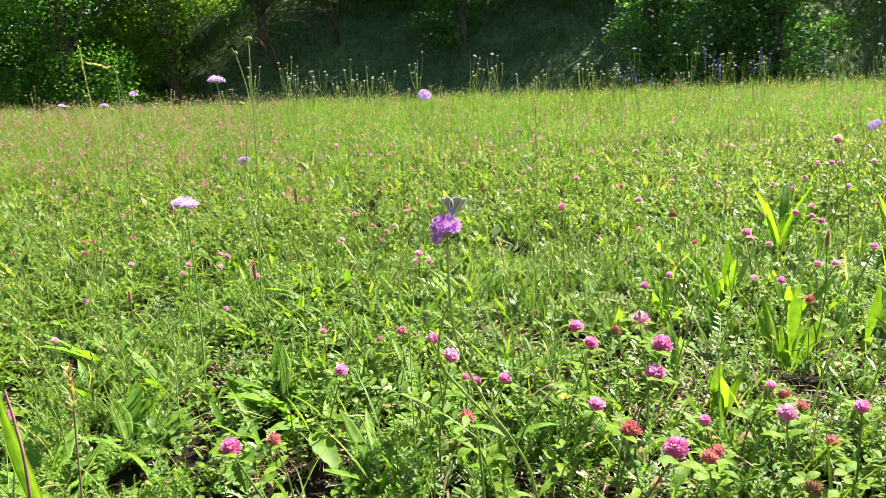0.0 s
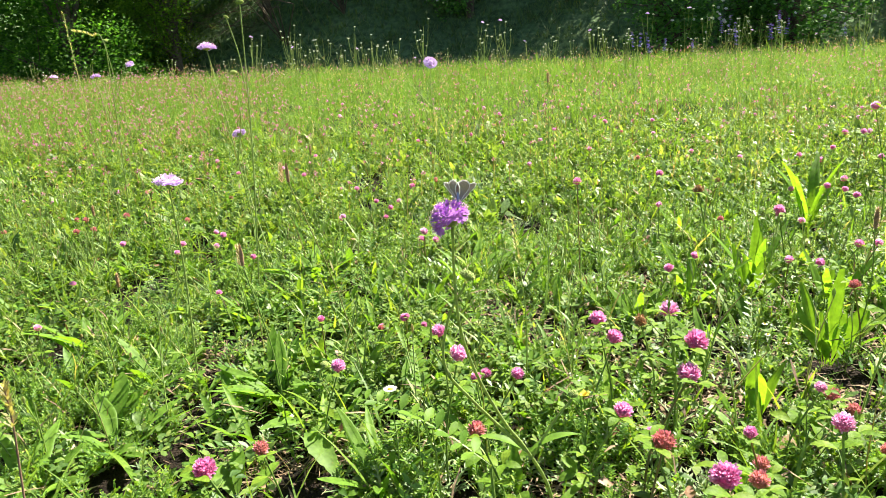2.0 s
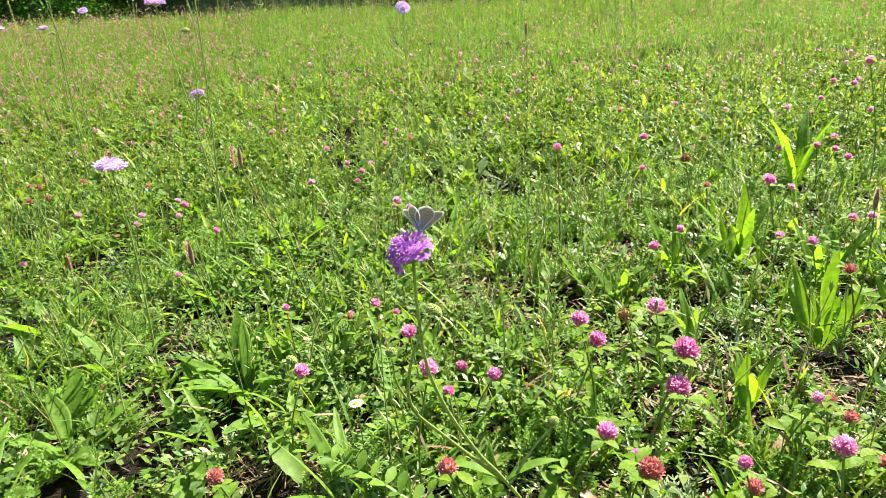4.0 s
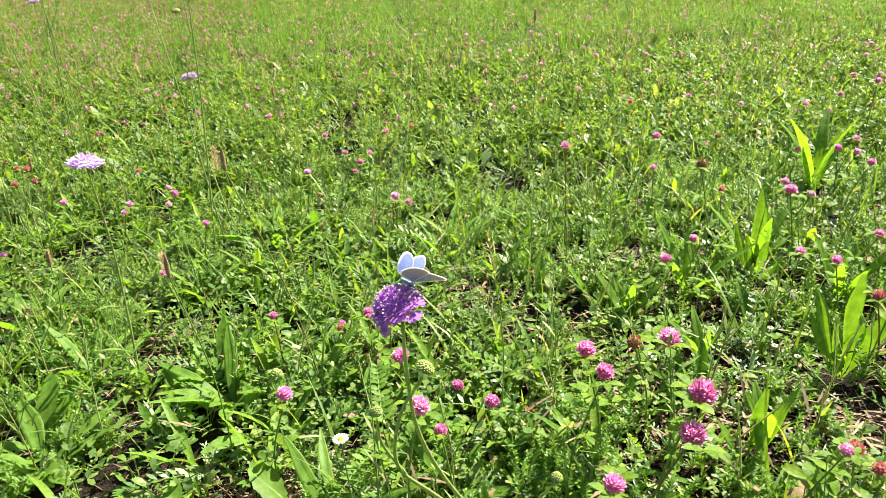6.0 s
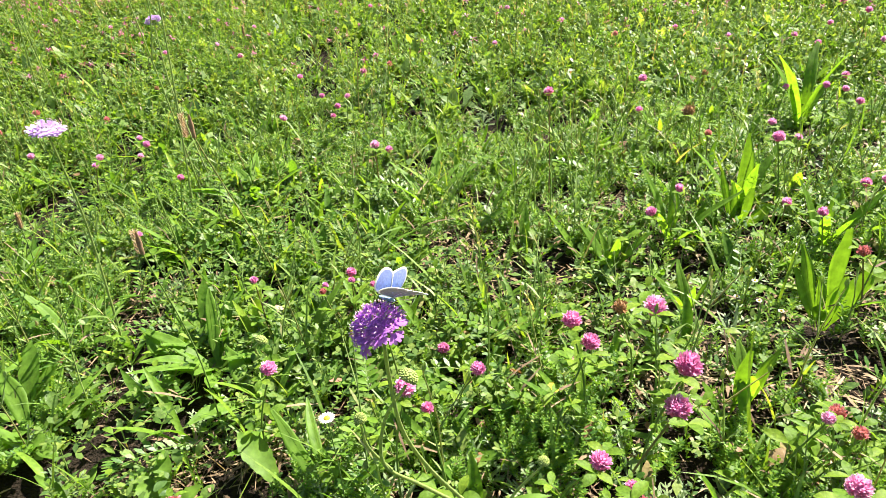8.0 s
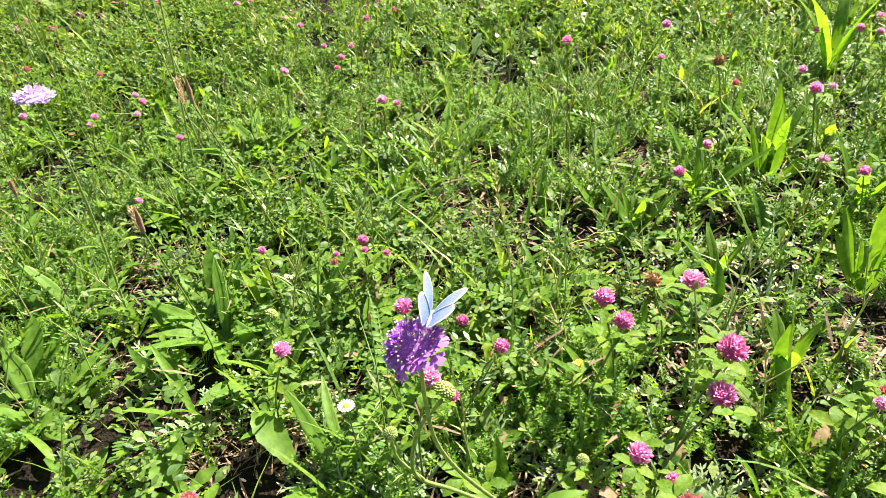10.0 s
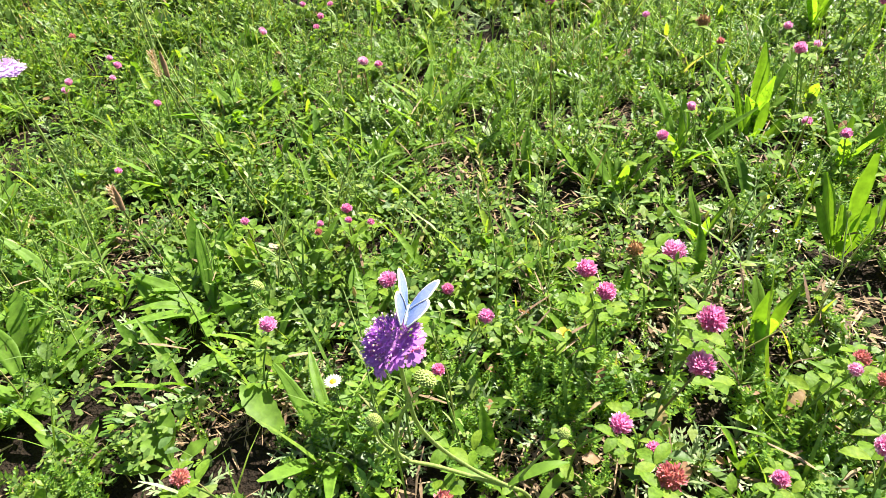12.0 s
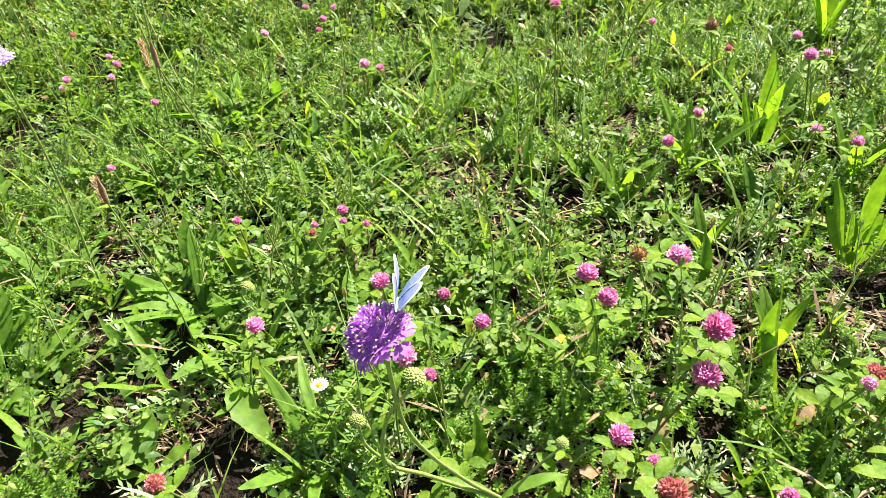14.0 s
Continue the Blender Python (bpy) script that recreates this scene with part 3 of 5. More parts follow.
def sow_meadow():
    many = lambda f, n, *a: [f(*a) for _ in range(n)]
    near, mid, far = (0.02, 1.75), (1.75, 3.4), (3.4, 6.9)
    sown("clover_foliage", many(lambda: clover_leaf(U(0.012, 0.055)), 16), spots(1700, *near, 0.85, -0.85), [M_CLOVER, M_SPRIG], "low three-part green clover leaves")
    sown("clover_foliage", many(lambda: clover_leaf(U(0.03, 0.09), False), 10), spots(3400, *mid), [M_CLOVER, M_SPRIG], "low three-part green clover leaves")
    sown("yarrow_foliage", many(yarrow_leaf, 18), spots(2600, *near, 0.85), [M_YARROW], "feathery green yarrow leaves", 0.3, (0.7, 1.15))
    sown("yarrow_mat", many(yarrow_mat, 10), spots(2100, 0.25, 1.75, 0.7, 1.0), [M_YARROW], "low fluffy mats of finely cut yarrow leaves", 0.15, (0.85, 1.4))
    sown("yarrow_foliage", many(yarrow_leaf, 6, False), spots(4600, *mid), [M_YARROW], "feathery green yarrow leaves")
    sown("medick_foliage", many(medick_sprig, 18), spots(1500, *near, 0.85, -0.85), [M_SHOOT, M_SPRIG], "small blunt green leaflets on creeping stems")
    sown("medick_foliage", many(medick_sprig, 8, False), spots(5000, *mid), [M_SHOOT, M_SPRIG], "small blunt green leaflets on creeping stems")
    sown("silvery_herbs", many(silver_tuft, 10), spots(900, *near), [M_SILVER], "grey-green tufts of narrow lobed leaves")
    sown("silvery_herbs", many(silver_tuft, 6, False), spots(2200, *mid), [M_SILVER], "grey-green tufts of narrow lobed leaves", size=(1.0, 1.7))
    sown("vetch_foliage", many(vetch_leaf, 12), spots(560, *near, 0.85, -0.5), [M_VETCH, M_SPRIG], "paired green vetch leaflets")
    sown("vetch_foliage", many(vetch_leaf, 6, False), spots(1300, *mid), [M_VETCH, M_SPRIG], "paired green vetch leaflets")
    sown("herb_shoots", many(lambda: shoot(True, (0.009, 0.0036)), 14), spots(650, *near, 0.85, -0.7), [M_SHOOT, M_SPRIG], "small-leaved upright green herb shoots")
    sown("herb_shoots", many(shoot, 8, False), spots(3600, *mid), [M_SHOOT, M_SPRIG], "small-leaved upright green herb shoots")
    sown("herb_leaves", many(lambda: herb_leaves(random.randint(3, 6), 0.75), 16), spots(600, *near, 0.85, -0.9), [M_SHOOT, M_SPRIG], "low oval green herb leaves")
    sown("herb_leaves", many(lambda: herb_leaves(4, 1.3, False), 10), spots(1800, *mid), [M_SHOOT, M_SPRIG], "low oval green herb leaves")
    sown("grass", many(grass_blade, 18), spots(2200, *near), [M_GRASS], "thin green grass blades", 0.3)
    sown("grass", many(grass_blade, 10, 3), spots(6500, *mid), [M_GRASS], "thin green grass blades", 0.3)
    sown("plantain_foliage", many(lambda: plantain_rosette(random.randint(2, 4), U(0.05, 0.10), U(0.009, 0.015), True, (0.6, 1.45)), 14), spots(950, *near, 0.85, -0.7), [M_PLANTAIN], "narrow ribbed green plantain leaves")
    sown("plantain_foliage", many(lambda: plantain_rosette(4, U(0.06, 0.11), U(0.007, 0.012), False, (0.9, 1.45)), 8), spots(3000, *mid), [M_PLANTAIN], "narrow ribbed green plantain leaves")
    sown("ground_cover", many(low_leaf, 12), spots(5000, *near, 0.75), [M_MAT], "small low green leaves over the soil", 0.3)
    sown("ground_cover", many(low_leaf, 8), spots(6500, *mid, 0.8), [M_MAT], "small low green leaves over the soil", 0.3, (1.2, 1.8))
    sown("dry_litter", many(straw_bit, 12), spots(10000, *near, -0.5), [M_STRAW], "dry brown straw and dead leaf bits", 0.2)
    high = lambda: put(flat_blade(U(0.012, 0.05), U(0.001, 0.004), 2, U(0.0, 1.2), U(-0.4, 0.6), 0.4), (0, 0, U(0.012, 0.04)))
    sown("dead_leaves", many(high, 12), spots(1700, *near, 0.3), [M_STRAW], "faded brown dead stalks among the leaves", 0.3)
    sown("thin_stems", many(leafy_stem, 14), np.concatenate([spots(260, 0.5, 1.75, 0.4), spots(420, *mid), spots(420, *far)]), [M_THIN, M_THIN], "thin upright green stems with few small leaves", 0.14)
    sown("soil_crumbs", many(crumb, 10), patch_spots(3600), [M_CRUMB], "dark crumbs of soil and rotted stems on the bare patches", 0.6, (0.5, 1.5), "soil")
    sown("dry_litter", many(straw_bit, 12), patch_spots(3200), [M_STRAW], "dry brown straw and dead leaf bits", 0.3, (0.5, 1.3))
    tuft = lambda: joined([put(diamond(U(0.04, 0.11), U(0.003, 0.006), U(0.5, 1.4)), (U(-0.03, 0.03), U(-0.03, 0.03), 0), U(0, 6.28)) for _ in range(8)])
    bush = lambda: joined([put(diamond(U(0.008, 0.017), U(0.0035, 0.0065), U(-0.1, 1.2)), (U(-0.05, 0.05), U(-0.05, 0.05), U(0.015, 0.115)), U(0, 6.28)) for _ in range(16)])
    sown("far_grass", many(tuft, 14), spots(10500, *far), [M_FAR], "sunlit green grass of the meadow")
    sown("far_herbs", many(bush, 14), spots(14500, *far), [M_FAR], "sunlit green herb leaves of the meadow")
    dry = lambda: joined([put(diamond(U(0.010, 0.018), U(0.003, 0.005), U(0.6, 1.4)), (U(-0.04, 0.04), U(-0.04, 0.04), U(0.08, 0.17)), U(0, 6.28)) for _ in range(5)])
    sown("grass_panicles", many(dry, 10), np.concatenate([spots(300, *mid), spots(1900, *far)]), [M_PANICLE], "faded pinkish seed heads of the meadow grasses")
    # the meadow goes on at the sides and behind
    n = 9500
    p = np.stack([RNG.uniform(-9, 9, n), RNG.uniform(-5, 6.9, n)], -1)
    p = p[(np.abs(p[:, 0] + 0.07 * p[:, 1]) > 0.70 * (p[:, 1] + 0.35) + 0.2) | (p[:, 1] < 0.0)]
    wide = lambda: joined([put(diamond(U(0.04, 0.12), U(0.006, 0.014), U(0.1, 1.3)), (U(-0.09, 0.09), U(-0.09, 0.09), U(0.0, 0.03)), U(0, 6.28)) for _ in range(12)])
    sown("meadow_cover", many(wide, 10), p, [M_FAR], "short green meadow grass and herbs")


sow_meadow()


# ---- bank turf and crest grass ----
def sow_bank():
    tuft = lambda: joined([put(diamond(U(0.10, 0.20), U(0.008, 0.016), U(0.3, 1.2)), (U(-0.08, 0.08), U(-0.08, 0.08), 0), U(0, 6.28)) for _ in range(7)])
    n = 7000
    p = np.stack([RNG.uniform(-8, 8, n), RNG.uniform(8.0, 13.5, n)], -1)
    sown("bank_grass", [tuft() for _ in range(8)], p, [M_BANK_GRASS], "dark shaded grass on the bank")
    tall = lambda: joined([put(flat_blade(U(0.06, 0.22), U(0.002, 0.0045), 3, U(1.2, 1.5), U(0.7, 1.4), 0.08, 0.35), (U(-0.04, 0.04), U(-0.04, 0.04), 0), U(0, 6.28)) for _ in range(5)])
    y = RNG.uniform(5.0, 6.7, 2600)
    x = RNG.uniform(-1, 1, 2600) * (0.7 * (y + 0.4)) - 0.05 * y
    keep = RNG.uniform(0, 1, 2600) < 0.08 + 0.2 * (x > -0.5)
    sown("crest_grass", [tall() for _ in range(8)], np.stack([x, y], -1)[keep], [M_FAR], "taller sunlit grass along the meadow's crest")


sow_bank()


# ---- trees ----
def leaf_cloud(blobs, per_blob, leaf, spread):
    """Leaves in small clumps over the outside of each blob (x, y, z, rx, ry, rz), with gaps between the clumps."""
    v, q, _ = diamond(leaf, leaf * 0.76, 0.0)
    spots_all = []
    for bx, by, bz, rx, ry, rz in blobs:
        k = max(8, per_blob // 26)
        d = RNG.normal(0, 1, (k, 3))
        d /= np.linalg.norm(d, axis=1)[:, None]
        c = np.array((bx, by, bz)) + d * np.array((rx, ry, rz)) * RNG.uniform(0.5, 1.1, (k, 1))
        spots_all.append((c[:, None] + RNG.normal(0, spread, (k, 26, 3)) * (1, 1, 0.55)).reshape(-1, 3))
    p = np.concatenate(spots_all)
    n = len(p)
    ax, ay, az = RNG.normal(0, 0.6, n), RNG.normal(0, 0.5, n), RNG.uniform(0, 6.28, n)
    one, nil = np.ones(n), np.zeros(n)
    rx = np.stack([one, nil, nil, nil, np.cos(ax), -np.sin(ax), nil, np.sin(ax), np.cos(ax)], -1).reshape(-1, 3, 3)
    ry = np.stack([np.cos(ay), nil, np.sin(ay), nil, one, nil, -np.sin(ay), nil, np.cos(ay)], -1).reshape(-1, 3, 3)
    rz = np.stack([np.cos(az), -np.sin(az), nil, np.sin(az), np.cos(az), nil, nil, nil, one], -1).reshape(-1, 3, 3)
    r = (rz @ ry @ rx) * RNG.uniform(0.6, 1.25, n)[:, None, None]
    w = np.einsum("cij,vj->cvi", r, v) + p[:, None]
    f = (q[None] + (np.arange(n) * len(v))[:, None, None]).reshape(-1, 4)
    return w.reshape(-1, 3), f, np.zeros(len(f), int)


def tree(name, x, y, height, blobs, per_blob, leaf, material, label, category="tree", spread=0.14):
    """Trunk with limbs to each blob of the crown; blobs are given from the foot of the trunk."""
    z = float(ground_z(x, y))
    root = tagged(new(name), label, category)
    root.location = (x, y, z - 0.05)
    t = [tube([(0, 0, -0.1), (0.03, 0.02, height * 0.3), (-0.05, 0.05, height * 0.65), (0.04, 0, height)], [0.08, 0.065, 0.045, 0.012], 8)]
    for bx, by, bz, *_ in blobs:
        s = min(max(bz * 0.5, 0.15), height * 0.8)
        t.append(tube([(0, 0.02, s), (bx * 0.45, by * 0.45, s + (bz - s) * 0.65), (bx, by, bz)], [0.04, 0.026, 0.008], 5))
        for _ in range(3):
            e = (bx + U(-0.5, 0.5), by + U(-0.5, 0.5), bz + U(-0.4, 0.4))
            t.append(tube([(bx * 0.6, by * 0.6, s + (bz - s) * 0.75), e], [0.012, 0.003], 4))
    part("trunk", mesh_of("trunk", joined(t), [M_BARK], True), root)
    low = [b for b in blobs if b[2] < 2.4]
    high = [b for b in blobs if b[2] >= 2.4]
    foliage = [leaf_cloud(low, per_blob, leaf, spread)] + ([leaf_cloud(high, per_blob // 3, leaf * 1.6, spread)] if high else [])
    part("crown", mesh_of("crown", joined(foliage), [material]), root)
    return root


def crown_blobs(n, wide, low, high, deep=0.8):
    return [(U(-wide, wide), U(-deep, deep), low + (high - low) * (k + 0.5) / n, U(0.5, 0.8), U(0.45, 0.7), U(0.35, 0.6)) for k in range(n)]


random.seed(41)
RNG = np.random.default_rng(41)
WOOD = "leafy green tree at the edge of the wood"
for tx, ty, th, tw, lo, mat in ((-7.2, 9.4, 4.2, 1.1, -0.1, M_TREE_B), (-5.9, 10.0, 4.4, 1.0, 0.0, M_TREE_A), (-4.8, 11.0, 4.2, 0.9, 0.6, M_TREE_C), (-8.8, 10.6, 5.0, 1.3, 0.0, M_TREE_B), (-3.6, 12.2, 4.4, 0.9, 1.0, M_TREE_C),
                                (-10.6, 11.0, 5.0, 1.4, 0.0, M_TREE_B), (-6.8, 11.8, 5.2, 1.3, 0.0, M_TREE_B), (-5.3, 12.9, 5.2, 1.3, 0.0, M_TREE_B)):
    tree("tree", tx, ty, th, crown_blobs(14, tw, lo, th) + [(U(-tw, tw), -U(0.5, 0.9), h + lo, 0.6, 0.4, 0.4) for h in (0.2, 0.7, 1.2)], 2100, 0.044, mat, WOOD, spread=0.12)
# At x 3.0 and past 7: largely unseen trees added to shade the bank.
for tx, ty, th, tw, lo, mat in ((-1.9, 13.3, 2.4, 1.1, 0.0, M_TREE_C), (-0.4, 12.8, 3.0, 1.0, 0.1, M_TREE_A), (0.8, 12.6, 4.0, 1.0, 0.0, M_TREE_A), (2.2, 12.8, 5.0, 1.1, -0.1, M_TREE_B), (3.0, 13.2, 5.4, 1.2, 0.2, M_TREE_B),
                                (3.9, 12.3, 5.0, 1.3, -0.2, M_TREE_B), (5.7, 12.0, 4.8, 1.4, -0.1, M_TREE_B), (7.6, 11.6, 4.6, 1.4, 0.0, M_TREE_B), (9.6, 11.4, 4.4, 1.4, 0.0, M_TREE_B), (7.3, 10.0, 3.8, 1.1, 0.0, M_TREE_B)):
    tree("tree", tx, ty, th, crown_blobs(12 if th < 6 else 19, tw, lo, th) + [(U(-tw, tw), -U(0.4, 0.8), h, 0.6, 0.4, 0.35) for h in (0.3, 0.8)], 1300, 0.048, mat, "dark green tree on top of the bank, in a row partly added to shade it")


def flowering_shrub(x, y, height, wide, n, label):
    blobs = [(U(-wide, wide), U(-0.35, 0.35), 0.25 + (height - 0.3) * (k + 0.5) / n, U(0.3, 0.5), U(0.3, 0.45), U(0.25, 0.4)) for k in range(n)]
    root = tree("flowering_shrub", x, y, height, blobs, 700, 0.06, M_SHRUB, label, "shrub", 0.10)
    v, q, m = tube([(0, 0, -0.012), (0, 0, -0.002), (0, 0, 0.008), (0, 0, 0.013)], [0.003, 0.022, 0.018, 0.004], 9)
    umbel = (v * RNG.uniform(0.65, 1.2, (len(v), 1)), q, m)
    me = mesh_of("umbel", umbel, [M_WHITE])
    for bx, by, bz, rx, ry, rz in blobs:
        for _ in range(5):
            a, e = U(3.3, 6.1), U(-0.3, 0.9)
            d = Vector((math.cos(a) * math.cos(e), math.sin(a) * math.cos(e), math.sin(e)))
            part("umbel", me, root, Matrix.Translation((bx + d.x * rx * 1.15, by + d.y * ry * 1.15, bz + d.z * rz * 1.1)) @ pose(0, 0, 0, U(10, 60), 0, U(-40, 40)))
    return root


flowering_shrub(2.5, 9.7, 2.3, 0.35, 14, "green shrub dotted with small white flower clusters")
flowering_shrub(4.3, 9.9, 2.5, 0.7, 22, "wide green shrub with white flower clusters")
flowering_shrub(-0.1, 11.6, 1.3, 0.45, 5, "overhanging green shrub with white flower clusters")


def dead_branches(x, y):
    root = tagged(new("dead_branches"), "bare grey twigs hanging over the bank", "branch")
    root.location = (x, y, float(ground_z(x, y)))
    for k in range(9):
        pts = [(0, 0, 0), (U(-0.5, 0.3), -U(0.1, 0.4), U(0.4, 0.9)), (U(-1.2, 0.2), -U(0.4, 0.9), U(0.2, 1.0)), (U(-1.7, 0.1), -U(0.5, 1.2), U(-0.3, 0.8))]
        part("twig", mesh_of("twig", tube(pts, [0.014, 0.01, 0.006, 0.002], 4), [M_BARK]), root)


dead_branches(-3.1, 11.4)
dead_branches(-2.2, 11.9)


def sow_wood():
    blobs = [(x, 14.6 + 0.6 * math.sin(x * 1.7), float(ground_z(x, 14.6)) + h, 0.9, 0.7, 0.7) for x in np.arange(-15, 13, 1.1) for h in (0.4, 1.3, 2.2, 3.2)]
    edge = [(x, 12.6 - 0.1 * (x + 8), float(ground_z(x, 12.6)) + h, 0.9, 0.6, 0.6) for x in np.arange(-16, -6, 1.1) for h in (0.4, 1.3, 2.2, 3.0)]
    tagged(new("woodland", mesh_of("woodland", joined([leaf_cloud(blobs, 640, 0.10, 0.2), leaf_cloud(edge, 1300, 0.10, 0.22)]), [M_TREE_B])), "dense dark green woodland behind the bank", "woodland", kind="stuff")


sow_wood()


# ---- flowers ----
random.seed(5)
RNG = np.random.default_rng(5)


def curve(points, n=10):
    """A smooth line through the points."""
    p = np.asarray(points, float)
    p = np.concatenate([[2 * p[0] - p[1]], p, [2 * p[-1] - p[-2]]])
    out = []
    for i in range(1, len(p) - 2):
        a, b, c, d = p[i - 1:i + 3]
        for t in np.linspace(0, 1, n, endpoint=False):
            out.append(0.5 * (2 * b + (c - a) * t + (2 * a - 5 * b + 4 * c - d) * t * t + (3 * b - a - 3 * c + d) * t ** 3))
    out.append(p[-2])
    return np.array(out)


def dome_points(n, up_to, jitter=0.08):
    """Even directions over a ball from the top down to the angle up_to."""
    g, out = math.pi * (3 - math.sqrt(5)), []
    for k in range(n):
        c = 1 - (k + 0.5) / n * (1 - math.cos(up_to))
        th, ph = math.acos(c) + U(-jitter, jitter), k * g + U(-jitter, jitter)
        out.append((th, ph))
    return out


def clover_head(n=230, droop=2.0, loose=1.0):
    """Crowded folded florets with blunt tips that lean upwards over a core; 2.4 cm wide, its middle is the origin."""
    g = [tube([(0, 0, z) for z in (-0.0080, -0.0060, -0.001, 0.0050, 0.0078)], [0.0012, 0.0054, 0.0076, 0.0058, 0.0008], 10)]
    for th, ph in dome_points(n, droop, 0.12):
        l = U(0.0044, 0.0078) * loose * (1.0 - 0.22 * max(th - 1.1, 0))
        rise = max(1.5 - th * 0.66, -0.1) + RNG.normal(0, 0.2)
        base = 0.0060
        p = (base * math.sin(th) * math.cos(ph), base * math.sin(th) * math.sin(ph), base * math.cos(th) - 0.001)
        g.append(put(blade(l, U(0.0019, 0.0027), 2, rise - 0.1, rise + U(-0.5, 0.9), U(0.4, 1.0), 0.68, 0.62), p, ph - math.pi / 2 + RNG.normal(0, 0.3)))
    return joined(g)


CLOVER_HEADS = {"fresh": [mesh_of("clover_head", clover_head(), [M_CLOVER_HEAD]) for _ in range(3)],
                "fading": [mesh_of("clover_head", clover_head(170, 2.4, 0.95), [M_CLOVER_FADING]) for _ in range(2)],
                "dead": [mesh_of("clover_head", clover_head(120, 2.7, 0.85), [M_CLOVER_DEAD]) for _ in range(2)]}


def trefoil(L, W):
    g = [tube([(0, 0, 0), (0, 0.012, 0.01), (0, 0.022, 0.014)], 0.0008, 4, 1)]
    for k in range(3):
        a0 = U(0.1, 0.6)
        g.append(put(blade(L * U(0.9, 1.1), W, 5, a0, a0 - U(0.4, 0.9), U(0.1, 0.35), 0.52, 0.12), (0, 0.022, 0.014), (k - 1) * 1.5 + U(-0.2, 0.2)))
    return joined(g)


TREFOILS = [mesh_of("leaf", trefoil(U(0.022, 0.03), U(0.012, 0.017)), [M_CLOVER, M_STEM], True) for _ in range(5)]
CLOVER_LABELS = {"fresh": "red clover with a round pink flower head", "fading": "red clover with a fading orange-pink head", "dead": "red clover with a withered brown head"}


def red_clover(x, y, z, size=1.0, state="fresh"):
    """x, y, z: the middle of the head."""
    g = float(ground_z(x, y))
    h = max(z - g, 0.05)
    bx, by = U(-0.25, 0.25) * h, U(-0.1, 0.3) * h
    root = tagged(new("red_clover"), CLOVER_LABELS[state], "flower", "red clovers")
    root.location = (x + bx, y + by, float(ground_z(x + bx, y + by)))
    top = Vector((x, y, z)) - root.location
    line = curve([(0, 0, 0), (top.x * 0.15, top.y * 0.15, top.z * 0.45), (top.x, top.y, top.z - 0.004)], 5)
    part("stem", mesh_of("stem", tube(line, np.linspace(0.0014, 0.001, len(line)) * (0.7 + 0.3 * size), 5), [M_STEM], True), root)
    m = Matrix.Translation(top) @ pose(0, 0, 0, U(-22, 22), U(-22, 22), U(0, 360)) @ Matrix.Scale(size * 0.90, 4)
    part("flower_head", random.choice(CLOVER_HEADS[state]), root, m)
    for k in range(2):
        part("leaf", random.choice(TREFOILS), root, Matrix.Translation(top - Vector((0, 0, 0.011 * size))) @ pose(0, 0, 0, U(-15, 10), U(-15, 15), 180 * k + U(-50, 50)) @ Matrix.Scale(0.62 * size, 4))
    for k in range(2):
        p = line[int(len(line) * U(0.25, 0.7))]
        part("leaf", random.choice(TREFOILS), root, Matrix.Translation(p) @ pose(0, 0, 0, U(-10, 20), U(-15, 15), U(0, 360)) @ Matrix.Scale(U(0.5, 0.85), 4))
    return root


# clovers near the camera: x, y, z of the head, and its size
for row in ((0.165, 0.643, 0.230, 1.0), (0.251, 0.657, 0.232, 1.15), (0.182, 0.629, 0.212, 0.95), (0.254, 0.561, 0.236, 1.22), (0.239, 0.532, 0.213, 1.2), (0.165, 0.492, 0.196, 0.95),
            (-0.155, 0.664, 0.167, 0.95), (0.003, 0.549, 0.235, 0.98), (0.226, 1.262, 0.266, 0.9), (0.402, 1.313, 0.265, 0.8), (0.538, 1.051, 0.246, 0.95), (-0.026, 0.677, 0.205, 0.95),
            (0.071, 0.679, 0.142, 0.85), (0.332, 0.958, 0.180, 0.8), (0.402, 1.054, 0.168, 0.75), (-0.119, 1.473, 0.098, 0.85), (-0.081, 1.433, 0.106, 0.8), (0.878, 1.417, 0.370, 1.0),
            (-0.181, 1.930, 0.136, 0.95), (1.038, 1.749, 0.265, 0.85), (0.854, 1.462, 0.204, 0.8), (0.643, 1.193, 0.185, 0.7)):
    red_clover(*row)
for row in ((0.353, 0.450, 0.203, 1.0), (0.199, 0.310, 0.250, 1.05), (0.262, 0.427, 0.210, 0.6), (0.030, 0.783, 0.090, 0.8), (0.021, 0.556, 0.203, 0.6), (0.190, 0.479, 0.179, 0.6), (0.371, 0.531, 0.195, 0.6),
            (0.437, 0.465, 0.200, 0.85), (-0.194, 0.351, 0.235, 0.95), (-0.664, 0.681, 0.100, 1.1), (-0.102, 0.931, 0.119, 0.8), (-0.136, 0.903, 0.117, 0.5), (-0.066, 0.891, 0.123, 0.5),
            (0.526, 2.663, 0.212, 1.0), (0.315, 2.561, 0.203, 0.85), (0.251, 2.648, 0.207, 0.8), (0.049, 3.218, 0.239, 0.8), (0.246, 2.383, 0.192, 0.85), (0.703, 2.628, 0.213, 0.8), (0.422, 1.388, 0.18, 0.7),
            (0.935, 1.747, 0.195, 0.8), (0.919, 1.838, 0.194, 0.8), (1.19, 2.138, 0.205, 0.95)):
    red_clover(*row)
